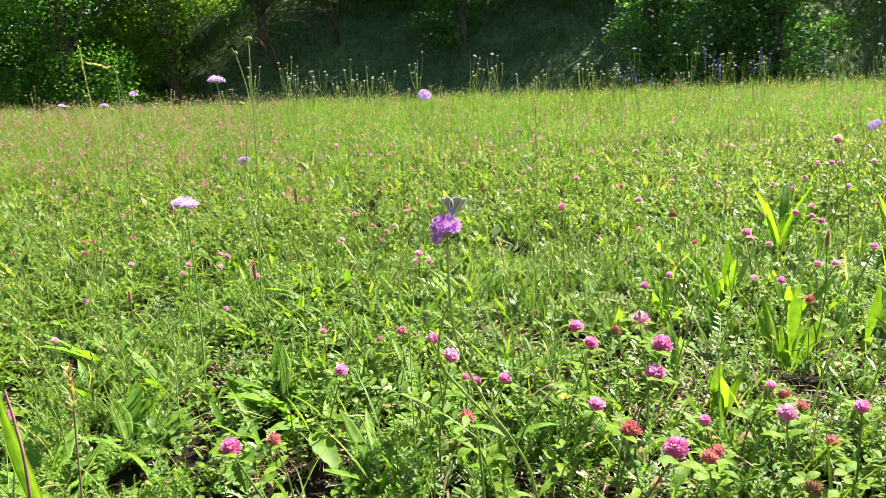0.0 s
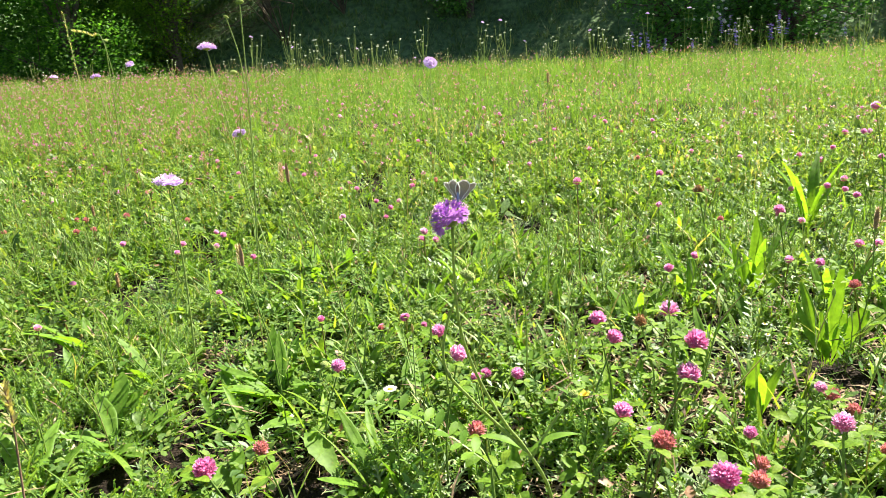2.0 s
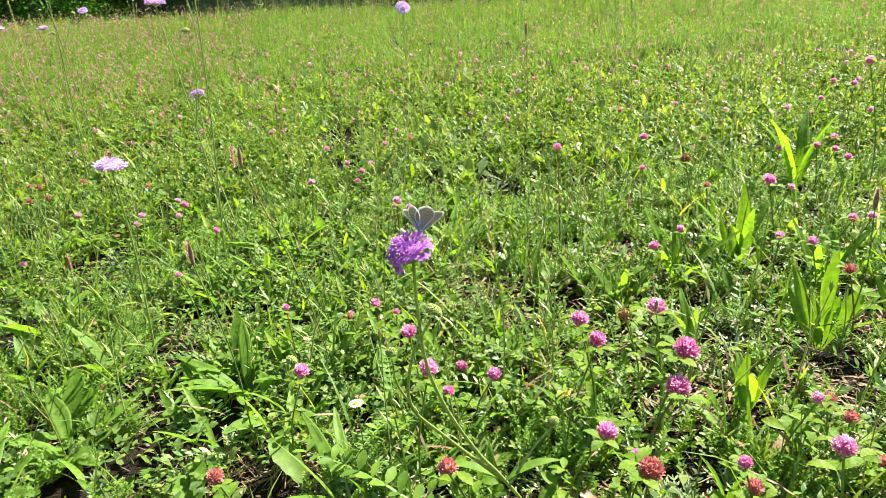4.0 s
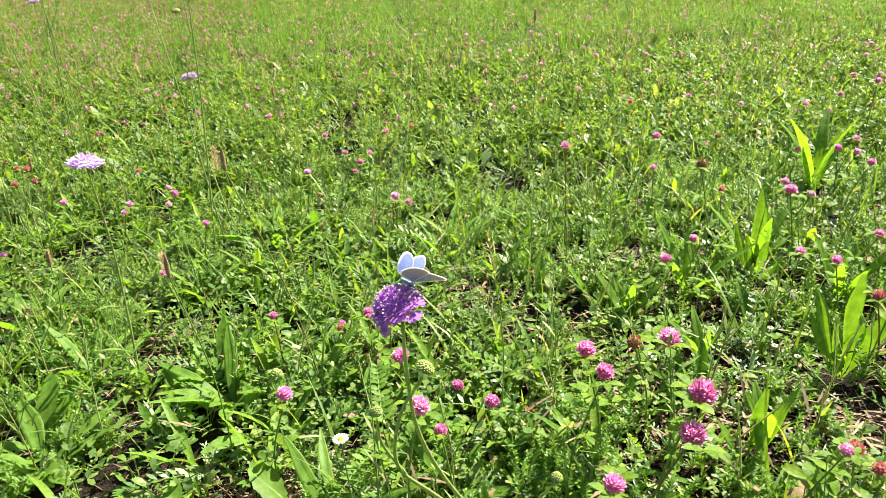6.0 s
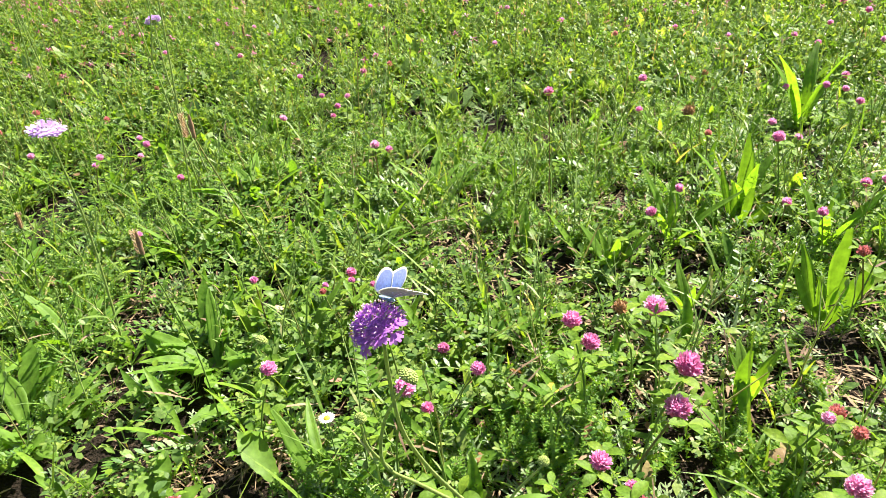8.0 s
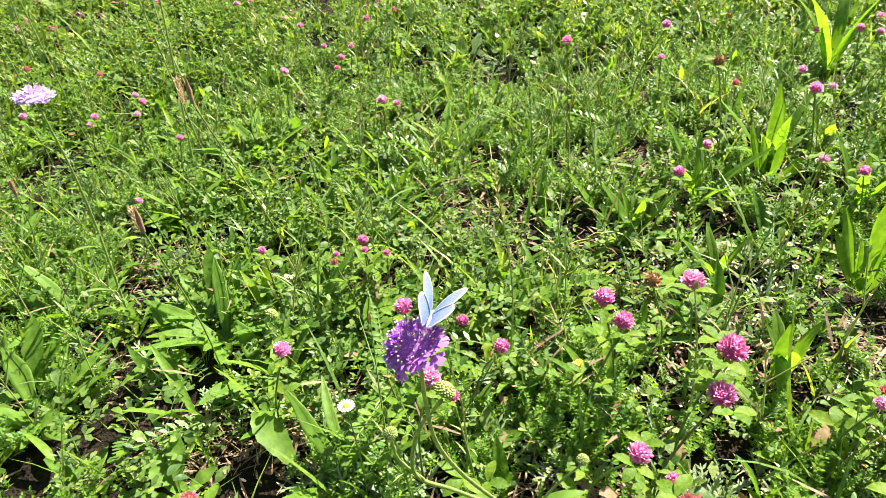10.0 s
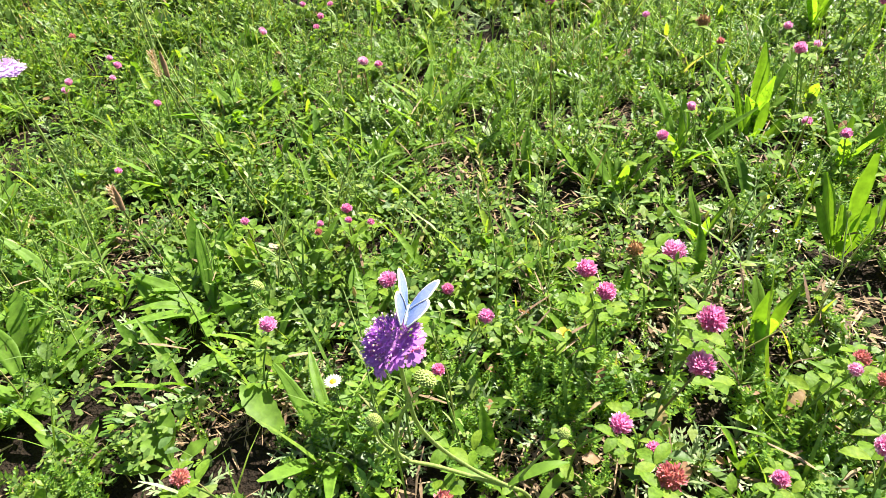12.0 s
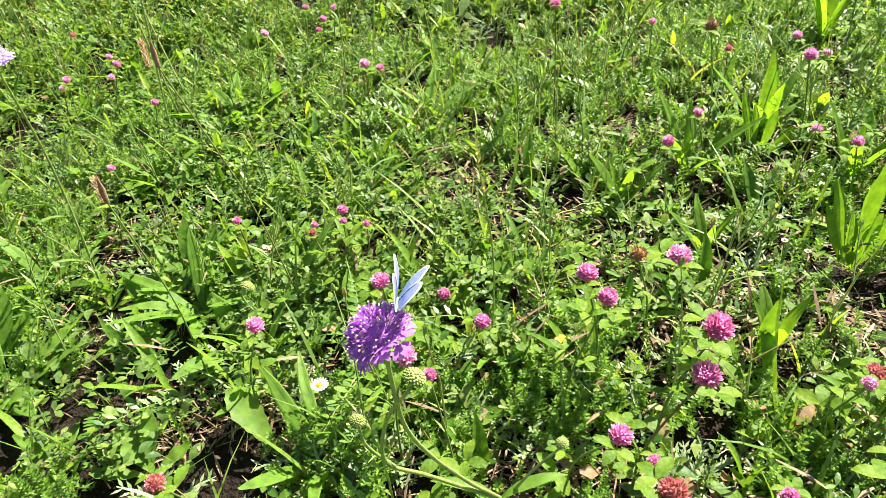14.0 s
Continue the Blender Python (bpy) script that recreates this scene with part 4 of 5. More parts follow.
for row in ((1.261, 2.129, 0.207, 0.9), (1.361, 2.111, 0.209, 1.0), (0.797, 1.421, 0.199, 0.8), (0.80, 1.303, 0.204, 0.75), (0.534, 0.887, 0.205, 0.7), (0.627, 0.959, 0.209, 0.75), (0.764, 1.036, 0.215, 0.8),
            (-0.089, 0.858, 0.152, 0.5), (-0.469, 1.075, 0.122, 0.6), (-0.231, 0.892, 0.138, 0.6), (-0.871, 1.487, 0.111, 0.8), (-0.842, 1.215, 0.102, 0.7), (-0.776, 0.988, 0.098, 0.7),
            (-0.808, 2.187, 0.154, 0.85), (-0.556, 2.099, 0.154, 0.85), (-0.34, 1.866, 0.148, 0.8), (-0.325, 1.571, 0.138, 0.75), (-0.209, 1.618, 0.145, 0.75), (-0.259, 1.706, 0.144, 0.7),
            (-0.193, 1.682, 0.147, 0.7), (-0.15, 1.993, 0.161, 0.8), (-0.1, 1.354, 0.149, 0.9), (-0.964, 2.403, 0.167, 0.9)):
    red_clover(*row)
for row in ((-0.696, 1.442, 0.117, 0.8), (-0.615, 1.495, 0.122, 0.8), (-0.649, 3.209, 0.234, 1.0), (-0.702, 3.573, 0.261, 0.9), (0.18, 2.007, 0.173, 0.75), (0.674, 2.01, 0.189, 0.8), (1.078, 1.726, 0.201, 0.8),
            (1.483, 2.602, 0.223, 0.9), (-0.64, 1.504, 0.092, 0.7), (-0.73, 1.475, 0.086, 0.75), (-0.225, 1.637, 0.115, 0.7), (-0.352, 1.663, 0.109, 0.75), (0.656, 1.322, 0.165, 0.8)):
    red_clover(*row)
for row in ((-1.004, 1.771, 0.118, 1.0), (-1.123, 1.759, 0.113, 0.95), (-1.082, 1.64, 0.108, 0.95), (0.529, 0.779, 0.209, 0.8), (0.193, 0.446, 0.190, 1.15), (0.288, 0.459, 0.156, 0.8), (0.402, 0.565, 0.167, 0.85),
            (0.432, 0.506, 0.136, 0.85), (0.244, 0.360, 0.210, 0.85), (0.023, 0.417, 0.225, 0.85), (-0.203, 0.495, 0.160, 0.85), (0.415, 0.545, 0.16, 0.75), (-0.132, 0.868, 0.13, 0.5)):
    red_clover(*row, "fading")
for row in ((0.229, 0.702, 0.201, 0.95), (0.418, 1.104, 0.275, 1.1), (0.616, 1.59, 0.185, 0.9), (-0.603, 2.184, 0.158, 0.9), (-0.731, 1.883, 0.134, 0.8), (0.328, 0.339, 0.191, 0.9)):
    red_clover(*row, "dead")
for row in ((1.068, 1.958, 0.190, 0.80), (0.530, 2.946, 0.200, 0.80), (0.456, 3.287, 0.214, 0.80), (0.227, 2.940, 0.200, 0.80), (0.120, 3.165, 0.213, 0.80), (0.835, 1.418, 0.190, 0.70), (0.516, 0.947, 0.191, 0.70), (1.410, 2.487, 0.205, 0.80), (0.402, 2.250, 0.173, 0.80), (0.787, 1.920, 0.181, 0.80), (1.041, 1.513, 0.195, 0.70), (0.739, 1.464, 0.185, 0.70), (0.668, 0.979, 0.203, 0.70), (1.133, 2.730, 0.202, 0.80), (0.663, 2.443, 0.188, 0.80), (-0.479, 1.310, 0.119, 0.70), (-0.602, 2.462, 0.160, 0.80), (-0.679, 2.280, 0.150, 0.80), (-1.138, 2.570, 0.164, 0.80), (-0.661, 1.567, 0.111, 0.70), (-0.219, 2.611, 0.179, 0.80), (-0.009, 2.706, 0.181, 0.80)):
    red_clover(*row)
for row in ((0.508, 1.244, 0.181, 0.70), (-1.173, 1.797, 0.105, 0.80), (-1.055, 1.679, 0.104, 0.80), (-0.800, 1.715, 0.111, 0.80), (-1.351, 1.723, 0.095, 0.80), (-0.110, 1.947, 0.149, 0.80), (0.560, 2.501, 0.191, 0.80), (0.523, 2.058, 0.169, 0.80)):
    red_clover(*row, "fading")


def sow_far_clover():
    ball = joined([put(flat_blade(0.010, 0.010, 1, 1.4 - th, 1.4 - th, 0.6), (0, 0, 0), ph) for th, ph in dome_points(8, 2.0)])
    tall = [joined([put(ball, (0, 0, h)), flat_blade(h, 0.002, 1, 1.5, 1.5, 1.0, mat=1)]) for h in (0.09, 0.11, 0.13, 0.15, 0.17)]
    n = 9000
    y = RNG.uniform(2.1, 6.6, n)
    x = RNG.uniform(-1, 1, n) * (0.7 * (y + 0.4)) - 0.05 * y
    thick = np.where((x < -0.28 * y) & (y > 3.0), 0.95, 0.27) * np.clip((y - 1.0) / 2.4, 0.3, 1) * (0.35 + 1.1 * uneven(x * 1.7, y * 1.7, 77))
    keep = RNG.uniform(0, 1, n) < thick
    sown("far_clover_flowers", tall, np.stack([x, y], -1)[keep], [M_FAR_HEAD, M_STEM], "scattered pink clover heads in the meadow", 0.2, (0.8, 1.1), "flowers")


M_FAR_HEAD = leaf_material("far_clover_head", [(0.0, (0.26, 0.08, 0.07)), (0.45, (0.40, 0.12, 0.20)), (0.8, (0.50, 0.17, 0.36)), (1.0, (0.62, 0.34, 0.52))], 0.4, 0.6, "island", 200, (1, 1, 1))
sow_far_clover()


# ---- scabious ----
def floret(l, w, lobes=4):
    """A small funnel that opens into spreading lobes, along +Y."""
    g = [flat_blade(l * 0.55, w * 0.35, 1, 0.3, 0.3, 1.0)]
    for k in range(lobes):
        a = (k - (lobes - 1) / 2) * 0.5
        g.append(put(flat_blade(l * 0.6, w * 0.44, 2, 0.25 + U(-0.6, 0.6), -0.25 + U(-0.5, 0.4), 0.5), (0, l * 0.5 * math.cos(0.3), l * 0.5 * math.sin(0.3)), -a))
    return joined(g)


def scabious_head(r, flat=0.62, n=84, droop=0.95):
    """A dome of four-lobed florets with long ones round the rim; the stem enters at the origin, +Z is its axis."""
    inner, outer, anthers = [], [], []
    inner.append(tube([(0, 0, r * f * flat / 0.62) for f in (0.02, 0.12, 0.34, 0.50, 0.56)], [r * 0.5, r * 0.58, r * 0.46, r * 0.25, r * 0.03], 12))
    for th, ph in dome_points(n, 1.75, 0.12):
        s = math.sin(th)
        p = np.array((r * 0.62 * s * math.cos(ph), r * 0.62 * s * math.sin(ph), r * flat * max(math.cos(th), -0.1) + 0.002))
        inner.append(put(put(floret(r * U(0.26, 0.40), r * U(0.24, 0.32)), (0, 0, 0), 0.0, 1.35 - th * 0.9 + U(-0.3, 0.3), U(-0.5, 0.5)), p, ph - math.pi / 2 + U(-0.3, 0.3)))
        for _ in range(1):
            d = np.array((s * math.cos(ph), s * math.sin(ph), max(math.cos(th), 0.2))) + RNG.normal(0, 0.25, 3)
            d /= np.linalg.norm(d)
            q = p + d * r * U(0.34, 0.46)
            anthers.append(tube([p, q], [0.00012, 0.00012], 3, 0))
            anthers.append(tube([q, q + d * r * 0.05 + 1e-5], [0.0005, 0.0004], 4, 1))
    rim = 26
    for k in range(rim):
        ph = k * 2 * math.pi / rim + U(-0.12, 0.12)
        p = np.array((r * 0.50 * math.cos(ph), r * 0.50 * math.sin(ph), U(0.001, 0.003)))
        outer.append(put(put(floret(r * U(0.46, 0.72), r * U(0.34, 0.5), 5), (0, 0, 0), 0.0, U(-droop, 0.1)), p, ph - math.pi / 2))
    return joined(inner), joined(outer), joined(anthers)


def bud_geo(r, flat=0.7, knobs=90):
    """A round green button of many small knobs on a ring of short bracts."""
    g = [tube([(0, 0, r * f * flat) for f in (-0.6, -0.45, -0.1, 0.35, 0.7, 0.9)], [r * w for w in (0.15, 0.6, 0.88, 0.8, 0.5, 0.06)], 12)]
    for th, ph in dome_points(knobs, 1.9, 0.05):
        d = np.array((math.sin(th) * math.cos(ph), math.sin(th) * math.sin(ph), math.cos(th) * flat))
        g.append(tube([d * r * 0.78, d * r * 0.92, d * r * 0.98], [r * 0.12, r * 0.11, r * 0.03], 4))
    g += [put(flat_blade(r * 0.9, r * 0.28, 2, -0.1, 0.5, 0.1), (0, 0, -r * 0.35), k * 0.785) for k in range(8)]
    return joined(g)


def along(axis):
    """The turn that takes +Z to the axis."""
    return Vector((0, 0, 1)).rotation_difference(Vector(axis)).to_matrix().to_4x4()


HEADS = {}


def head_parts(root, at, axis, r, material, key, label=""):
    """Flower head: a green cup, the inner florets, the rim's florets and the stamens."""
    if key not in HEADS:
        a, b, c = scabious_head(r, 0.62, 150) if key == "violet" else scabious_head(r, 0.28, 60, 0.3)
        cup = joined([tube([(0, 0, -0.004), (0, 0, -0.002), (0, 0, 0.001)], [0.0015, r * 0.33, r * 0.42], 10)] + [put(flat_blade(r * 0.6, r * 0.22, 2, -0.25, 0.15, 0.1), (0, 0, -0.001), j * 0.7) for j in range(9)])
        HEADS[key] = [mesh_of("floret_disc", a, [material]), mesh_of("rim_florets", b, [material]), mesh_of("stamen_tuft", c, [material, M_ANTHER]), mesh_of("cup", cup, [M_BUD])]
    m = Matrix.Translation(at) @ along(axis) @ pose(0, 0, 0, 0, 0, U(0, 360))
    head = part("flower_head", HEADS[key][1], root, m, label)
    for name, me in zip(("floret_disc", "stamen_tuft", "cup"), (HEADS[key][0], HEADS[key][2], HEADS[key][3])):
        part(name, me, head)
    return head


BUD_MESHES = [mesh_of("bud", bud_geo(0.009), [M_BUD]), mesh_of("bud", bud_geo(0.006), [M_BUD])]


def stalk(root, name, points, r0, r1, sides=6, material=M_STEM):
    line = curve(points, 6)
    return part(name, mesh_of(name, tube(line, np.linspace(r0, r1, len(line)), sides), [material], True), root)


def scabious(head_at, foot, r=0.016, axis=(0, 0, 1), label="pale lilac scabious on a long thin stem", buds=(), bend=0.03):
    root = tagged(new("scabious"), label, "flower", "lilac scabious plants")
    fx, fy = foot
    root.location = (fx, fy, float(ground_z(fx, fy)))
    o = Vector(root.location)
    top = Vector(head_at) - o
    mid = top * 0.5 + Vector((U(-bend, bend), U(-bend, bend), 0.03))
    if r:
        stalk(root, "stem", [(0, 0, 0), mid, top], 0.0019, 0.0012, 6, M_PALE_STEM)
        head_parts(root, top, axis, r, M_LILAC, ("lilac", round(r, 3)))
    for k, b in enumerate(buds):
        end = Vector(b) - o
        if r or k:
            start = mid if r else (Vector(buds[0]) - o) * 0.72
            stalk(root, "branch", [start, start * 0.4 + end * 0.6 + Vector((U(-0.01, 0.01), 0, -0.02)), end], 0.0014, 0.0010, 6, M_PALE_STEM)
        else:
            stalk(root, "stem", [(0, 0, 0), end * 0.5 + Vector((U(-bend, bend), 0, 0.02)), end], 0.0021, 0.0013, 6, M_PALE_STEM)
        part("bud", BUD_MESHES[k % 2], root, Matrix.Translation(end) @ pose(0, 0, 0, U(-30, 30), U(-30, 30), 0))
    if top.z > 0.2 or not r:
        t = top if r else Vector(buds[0]) - o
        for s in (0.2, 0.42):
            leafy = mesh_of("leaf", plantain_rosette(2, 0.05, 0.007, True, (0.5, 1.1)), [M_SHOOT])
            part("leaf", leafy, root, Matrix.Translation(Vector((0, 0, 0)).lerp(t, s)))
    return root


scabious((-0.440, 0.887, 0.369), (-0.47, 0.93), 0.020, (0.05, 0.05, 1), "pale lilac scabious with a broad flat head")
scabious((-0.587, 1.63, 0.353), (-0.50, 1.52), 0.016, (-0.3, 0.4, 0.8))
scabious((-0.578, 1.473, 0.566), (-0.50, 1.45), 0.020, (0.0, 0.1, 1), "tall lilac scabious with a broad flat head", [(-0.519, 1.46, 0.511)])
scabious((-0.161, 2.738, 0.473), (-0.12, 2.72), 0.024, (0.2, -0.75, 0.6), "lilac scabious turned to the light", [(-0.30, 2.75, 0.50)])
scabious((-1.311, 2.3, 0.499), (-1.25, 2.28), 0.016, (-0.2, 0.1, 1), buds=[(-1.27, 2.28, 0.485)])
scabious((-1.649, 2.6, 0.499), (-1.55, 2.6), 0.015, (0.1, 0.1, 1))
scabious((-1.638, 3.2, 0.529), (-1.6, 3.2), 0.019, (0.1, -0.5, 0.8))
scabious((1.116, 1.7, 0.369), (1.15, 1.72), 0.016, (-0.6, -0.3, 0.7))
scabious((-0.48, 1.45, 0.659), (-0.51, 1.40), 0, label="tall green scabious stem with budding heads", buds=[(-0.48, 1.45, 0.659), (-0.515, 1.45, 0.63)])
scabious((-1.04, 1.9, 0.607), (-1.10, 1.95), 0, label="green scabious stem with a closed bud", buds=[(-1.04, 1.9, 0.607), (-1.0, 1.93, 0.55)])
scabious((-0.21, 0.809, 0.095), (-0.20, 0.82), 0, label="short stem with a pale yellow-green closed bud", buds=[(-0.21, 0.809, 0.097)])


# ---- stalks along the crest ----
PALE_BUD = mesh_of("bud", bud_geo(0.009, 0.7, 7), [leaf_material("pale_bud", [(0.0, (0.35, 0.42, 0.24)), (1.0, (0.6, 0.62, 0.5))], 0.2, 0.6)])


def crest_plant(branches, flower):
    root = tagged(new("scabious"), "slender scabious stalks with small round seed heads" if not flower else "slender scabious stalks with a small pale flower", "flower", "scabious along the crest")
    h = U(0.30, 0.46)
    stalk(root, "stem", [(0, 0, 0), (U(-0.02, 0.02), 0, h * 0.5), (U(-0.03, 0.03), 0, h)], 0.0026, 0.0020, 4, M_PALE_STEM)
    for k in range(branches):
        s = U(0.35, 0.6) * h
        e = (U(-0.08, 0.08), U(-0.05, 0.05), h * U(0.8, 1.25))
        stalk(root, "branch", [(0, 0, s), (e[0] * 0.7, e[1] * 0.7, s + (e[2] - s) * 0.4), e], 0.0020, 0.0016, 4, M_PALE_STEM)
        if k == 0 and flower:
            head_parts(root, e, (U(-0.3, 0.3), -0.3, 1), 0.016, M_LILAC, ("lilac", 0.016))
        else:
            part("bud", PALE_BUD, root, Matrix.Translation(e) @ Matrix.Scale(1.2, 4))
    for _ in range(3):
        part("leaf", TUFT_LEAF, root, Matrix.Translation((0, 0, h * U(0.05, 0.4))) @ pose(0, 0, 0, 0, 0, U(0, 360)))
    return root


TUFT_LEAF = mesh_of("leaf", plantain_rosette(2, 0.07, 0.012, False, (0.5, 1.2)), [M_FAR])
CREST = [crest_plant(3, False), crest_plant(4, False), crest_plant(2, True), crest_plant(5, False)]
for k, ob in enumerate(CREST):
    ob.location = (-1.6 + k * 0.9, 5.9, float(ground_z(-1.6 + k * 0.9, 5.9)))
for k in range(150):
    cx = -4.1 + 8.0 * (k + U(0, 1)) / 150
    cy = 6.1 + U(-0.7, 0.35)
    size = (0.42 + 0.70 * U(0, 1) ** 1.5) * (0.7 if cx < -2 else 1.0)
    c = copy_thing(CREST[2] if k % 9 == 4 else CREST[(0, 1, 3)[k % 3]], pose(cx, cy, float(ground_z(cx, cy)), U(-8, 8), U(-8, 8), U(0, 360)))
    c.scale = (size, size, size)


def sage(x, y, top, n):
    """Meadow sage: whorls of small violet lips up a square stem."""
    root = tagged(new("meadow_sage"), "meadow sage with blue-violet flower spikes", "flower", "meadow sage on the crest")
    g = float(ground_z(x, y))
    root.location = (x, y, g)
    for k in range(n):
        h = (top - g) * U(0.8, 1.05)
        e = np.array((U(-0.05, 0.05), U(-0.03, 0.03), h))
        stalk(root, "stem", [(0, 0, 0), e * 0.5, e], 0.0022, 0.0014, 4)
        lips = []
        for t in np.linspace(0.72, 1.0, 11):
            for j in range(6):
                lips.append(put(flat_blade(0.022 * (1.25 - 0.6 * t), 0.012, 2, 0.5, -0.3, 0.4), e * t, j * 1.05 + t * 9))
        part("flower_spike", mesh_of("flower_spike", joined(lips), [M_SPIKE]), root)
    for j in range(4):
        part("leaf", TUFT_LEAF, root, pose(0, 0, 0.02 * j, 0, 0, 90 * j))
    return root


for row in ((2.22, 5.3, 0.62, 3), (2.30, 5.35, 0.58, 2), (1.87, 5.3, 0.66, 2), (1.94, 5.25, 0.55, 2), (1.33, 5.3, 0.52, 2), (1.22, 5.35, 0.53, 2), (1.40, 5.3, 0.48, 1), (1.63, 5.3, 0.47, 1), (2.9, 5.6, 0.60, 1)):
    sage(*row)


# ---- rosettes, stalks and small flowers among the grass ----
M_SEED = leaf_material("plantain_seed", [(0.0, (0.22, 0.13, 0.08)), (0.6, (0.42, 0.28, 0.18)), (1.0, (0.62, 0.52, 0.40))], 0.2, 0.8)
M_SPIKELET = leaf_material("pale_spikelet", [(0.0, (0.34, 0.34, 0.18)), (1.0, (0.52, 0.47, 0.32))], 0.5, 0.7)
M_BROAD = leaf_material("broad_plantain_leaf", [(0.0, (0.10, 0.21, 0.032)), (0.6, (0.15, 0.28, 0.04)), (1.0, (0.20, 0.34, 0.045))], 0.55, 0.5, "island", 90, (1.6, 1.6, 0.4), spec=0.22)


def plantain(x, y, n, L, W, up, label="ribwort plantain with long narrow upright leaves", yaw=0.0):
    root = tagged(new("plantain"), label, "plant", "plantain rosettes")
    root.location = (x, y, float(ground_z(x, y)))
    for k in range(n):
        a0 = U(*up) * (0.72 if x < 0.2 else 1.0)
        g = ribbed_blade(L * U(0.65, 1.1), W * U(0.75, 1.15), 9, a0, a0 - U(0.1, 0.7), U(0.15, 0.4), U(0.52, 0.62), U(0.1, 0.3))
        part("leaf", mesh_of("leaf", g, [M_BROAD], True), root, pose(0, 0, 0.004, 0, 0, yaw + k * 137.5 + U(-20, 20)))
    return root


def upright_plantain(x, y, leaves):
    """leaves: for each its heading and sideways lean in degrees, length, width, and slope at the base and at the tip."""
    root = tagged(new("plantain"), "plantain with blunt ribbed leaves glowing yellow-green against the sun", "plant", "plantain rosettes")
    root.location = (x, y, float(ground_z(x, y)))
    for yaw, lean, L, W, a0, a1 in leaves:
        part("leaf", mesh_of("leaf", ribbed_blade(L, W, 10, a0, a1, U(0.12, 0.3), 0.68, 0.36), [M_BROAD], True), root, pose(lean * 0.0003, 0, 0.004, 0, lean, yaw))
    return root


upright_plantain(0.512, 0.795, ((15, -14, 0.128, 0.018, 1.42, 1.35), (-8, 5, 0.140, 0.020, 1.42, 1.38), (-25, 22, 0.100, 0.024, 1.3, 1.25), (20, -22, 0.105, 0.012, 1.45, 1.38), (5, -6, 0.080, 0.014, 1.5, 1.45), (-10, 13, 0.078, 0.015, 1.45, 1.3), (170, 20, 0.06, 0.015, 1.3, 0.9)))
upright_plantain(0.512, 1.085, ((15, -12, 0.115, 0.015, 1.45, 1.4), (-10, 14, 0.080, 0.016, 1.4, 1.3), (10, -3, 0.09, 0.012, 1.45, 1.35), (-30, 35, 0.065, 0.020, 1.2, 1.0), (180, 10, 0.06, 0.016, 1.3, 0.8)))
upright_plantain(0.640, 0.83, ((-10, 12, 0.115, 0.018, 1.4, 1.35), (15, -18, 0.08, 0.016, 1.4, 1.2), (170, 0, 0.06, 0.016, 1.2, 0.7)))
upright_plantain(0.345, 0.655, ((-8, 8, 0.095, 0.015, 1.45, 1.4), (50, -10, 0.06, 0.013, 1.3, 0.9), (190, 0, 0.055, 0.014, 1.1, 0.5)))
upright_plantain(-0.425, 0.425, ((8, -10, 0.25, 0.019, 1.52, 1.45), (-60, 0, 0.10, 0.02, 1.2, 0.8), (120, 0, 0.08, 0.02, 1.1, 0.7)))
for row in ((0.60, 0.98, 6, 0.12, 0.017, (1.0, 1.45)), (0.545, 1.145, 7, 0.15, 0.020, (0.9, 1.45)), (0.29, 0.99, 5, 0.10, 0.015, (1.0, 1.45)), (0.36, 0.85, 5, 0.10, 0.015, (0.9, 1.4)),
            (0.375, 0.673, 4, 0.10, 0.016, (0.9, 1.4)), (0.0, 1.30, 6, 0.14, 0.018, (0.8, 1.4)), (0.40, 1.05, 5, 0.14, 0.018, (1.0, 1.5)), (0.355, 0.62, 5, 0.09, 0.018, (0.4, 1.0)), (0.80, 1.5, 7, 0.2, 0.022, (1.1, 1.5)), (1.0, 1.35, 7, 0.2, 0.022, (1.1, 1.5))):
    plantain(*row)
for row in ((-0.30, 0.86, 14, 0.13, 0.020, (0.6, 1.3)), (-0.52, 0.75, 8, 0.13, 0.026, (0.6, 1.3)), (-0.18, 0.87, 7, 0.12, 0.024, (0.4, 1.3)), (-0.40, 0.62, 5, 0.07, 0.014, (0.4, 1.1)),
            (-0.226, 0.78, 6, 0.10, 0.022, (0.4, 1.1)), (-0.45, 1.2, 9, 0.13, 0.016, (0.8, 1.4)), (-0.1, 1.1, 8, 0.11, 0.015, (0.8, 1.4)), (-0.55, 0.95, 9, 0.12, 0.017, (0.7, 1.4)), (-0.37, 1.40, 7, 0.15, 0.022, (0.8, 1.4)), (-0.37, 0.86, 6, 0.12, 0.024, (0.5, 1.2)), (-0.60, 0.66, 7, 0.13, 0.022, (0.8, 1.4)), (-0.10, 0.60, 5, 0.13, 0.016, (0.9, 1.4)), (-0.75, 1.1, 7, 0.15, 0.02, (0.9, 1.4))):
    plantain(*row)


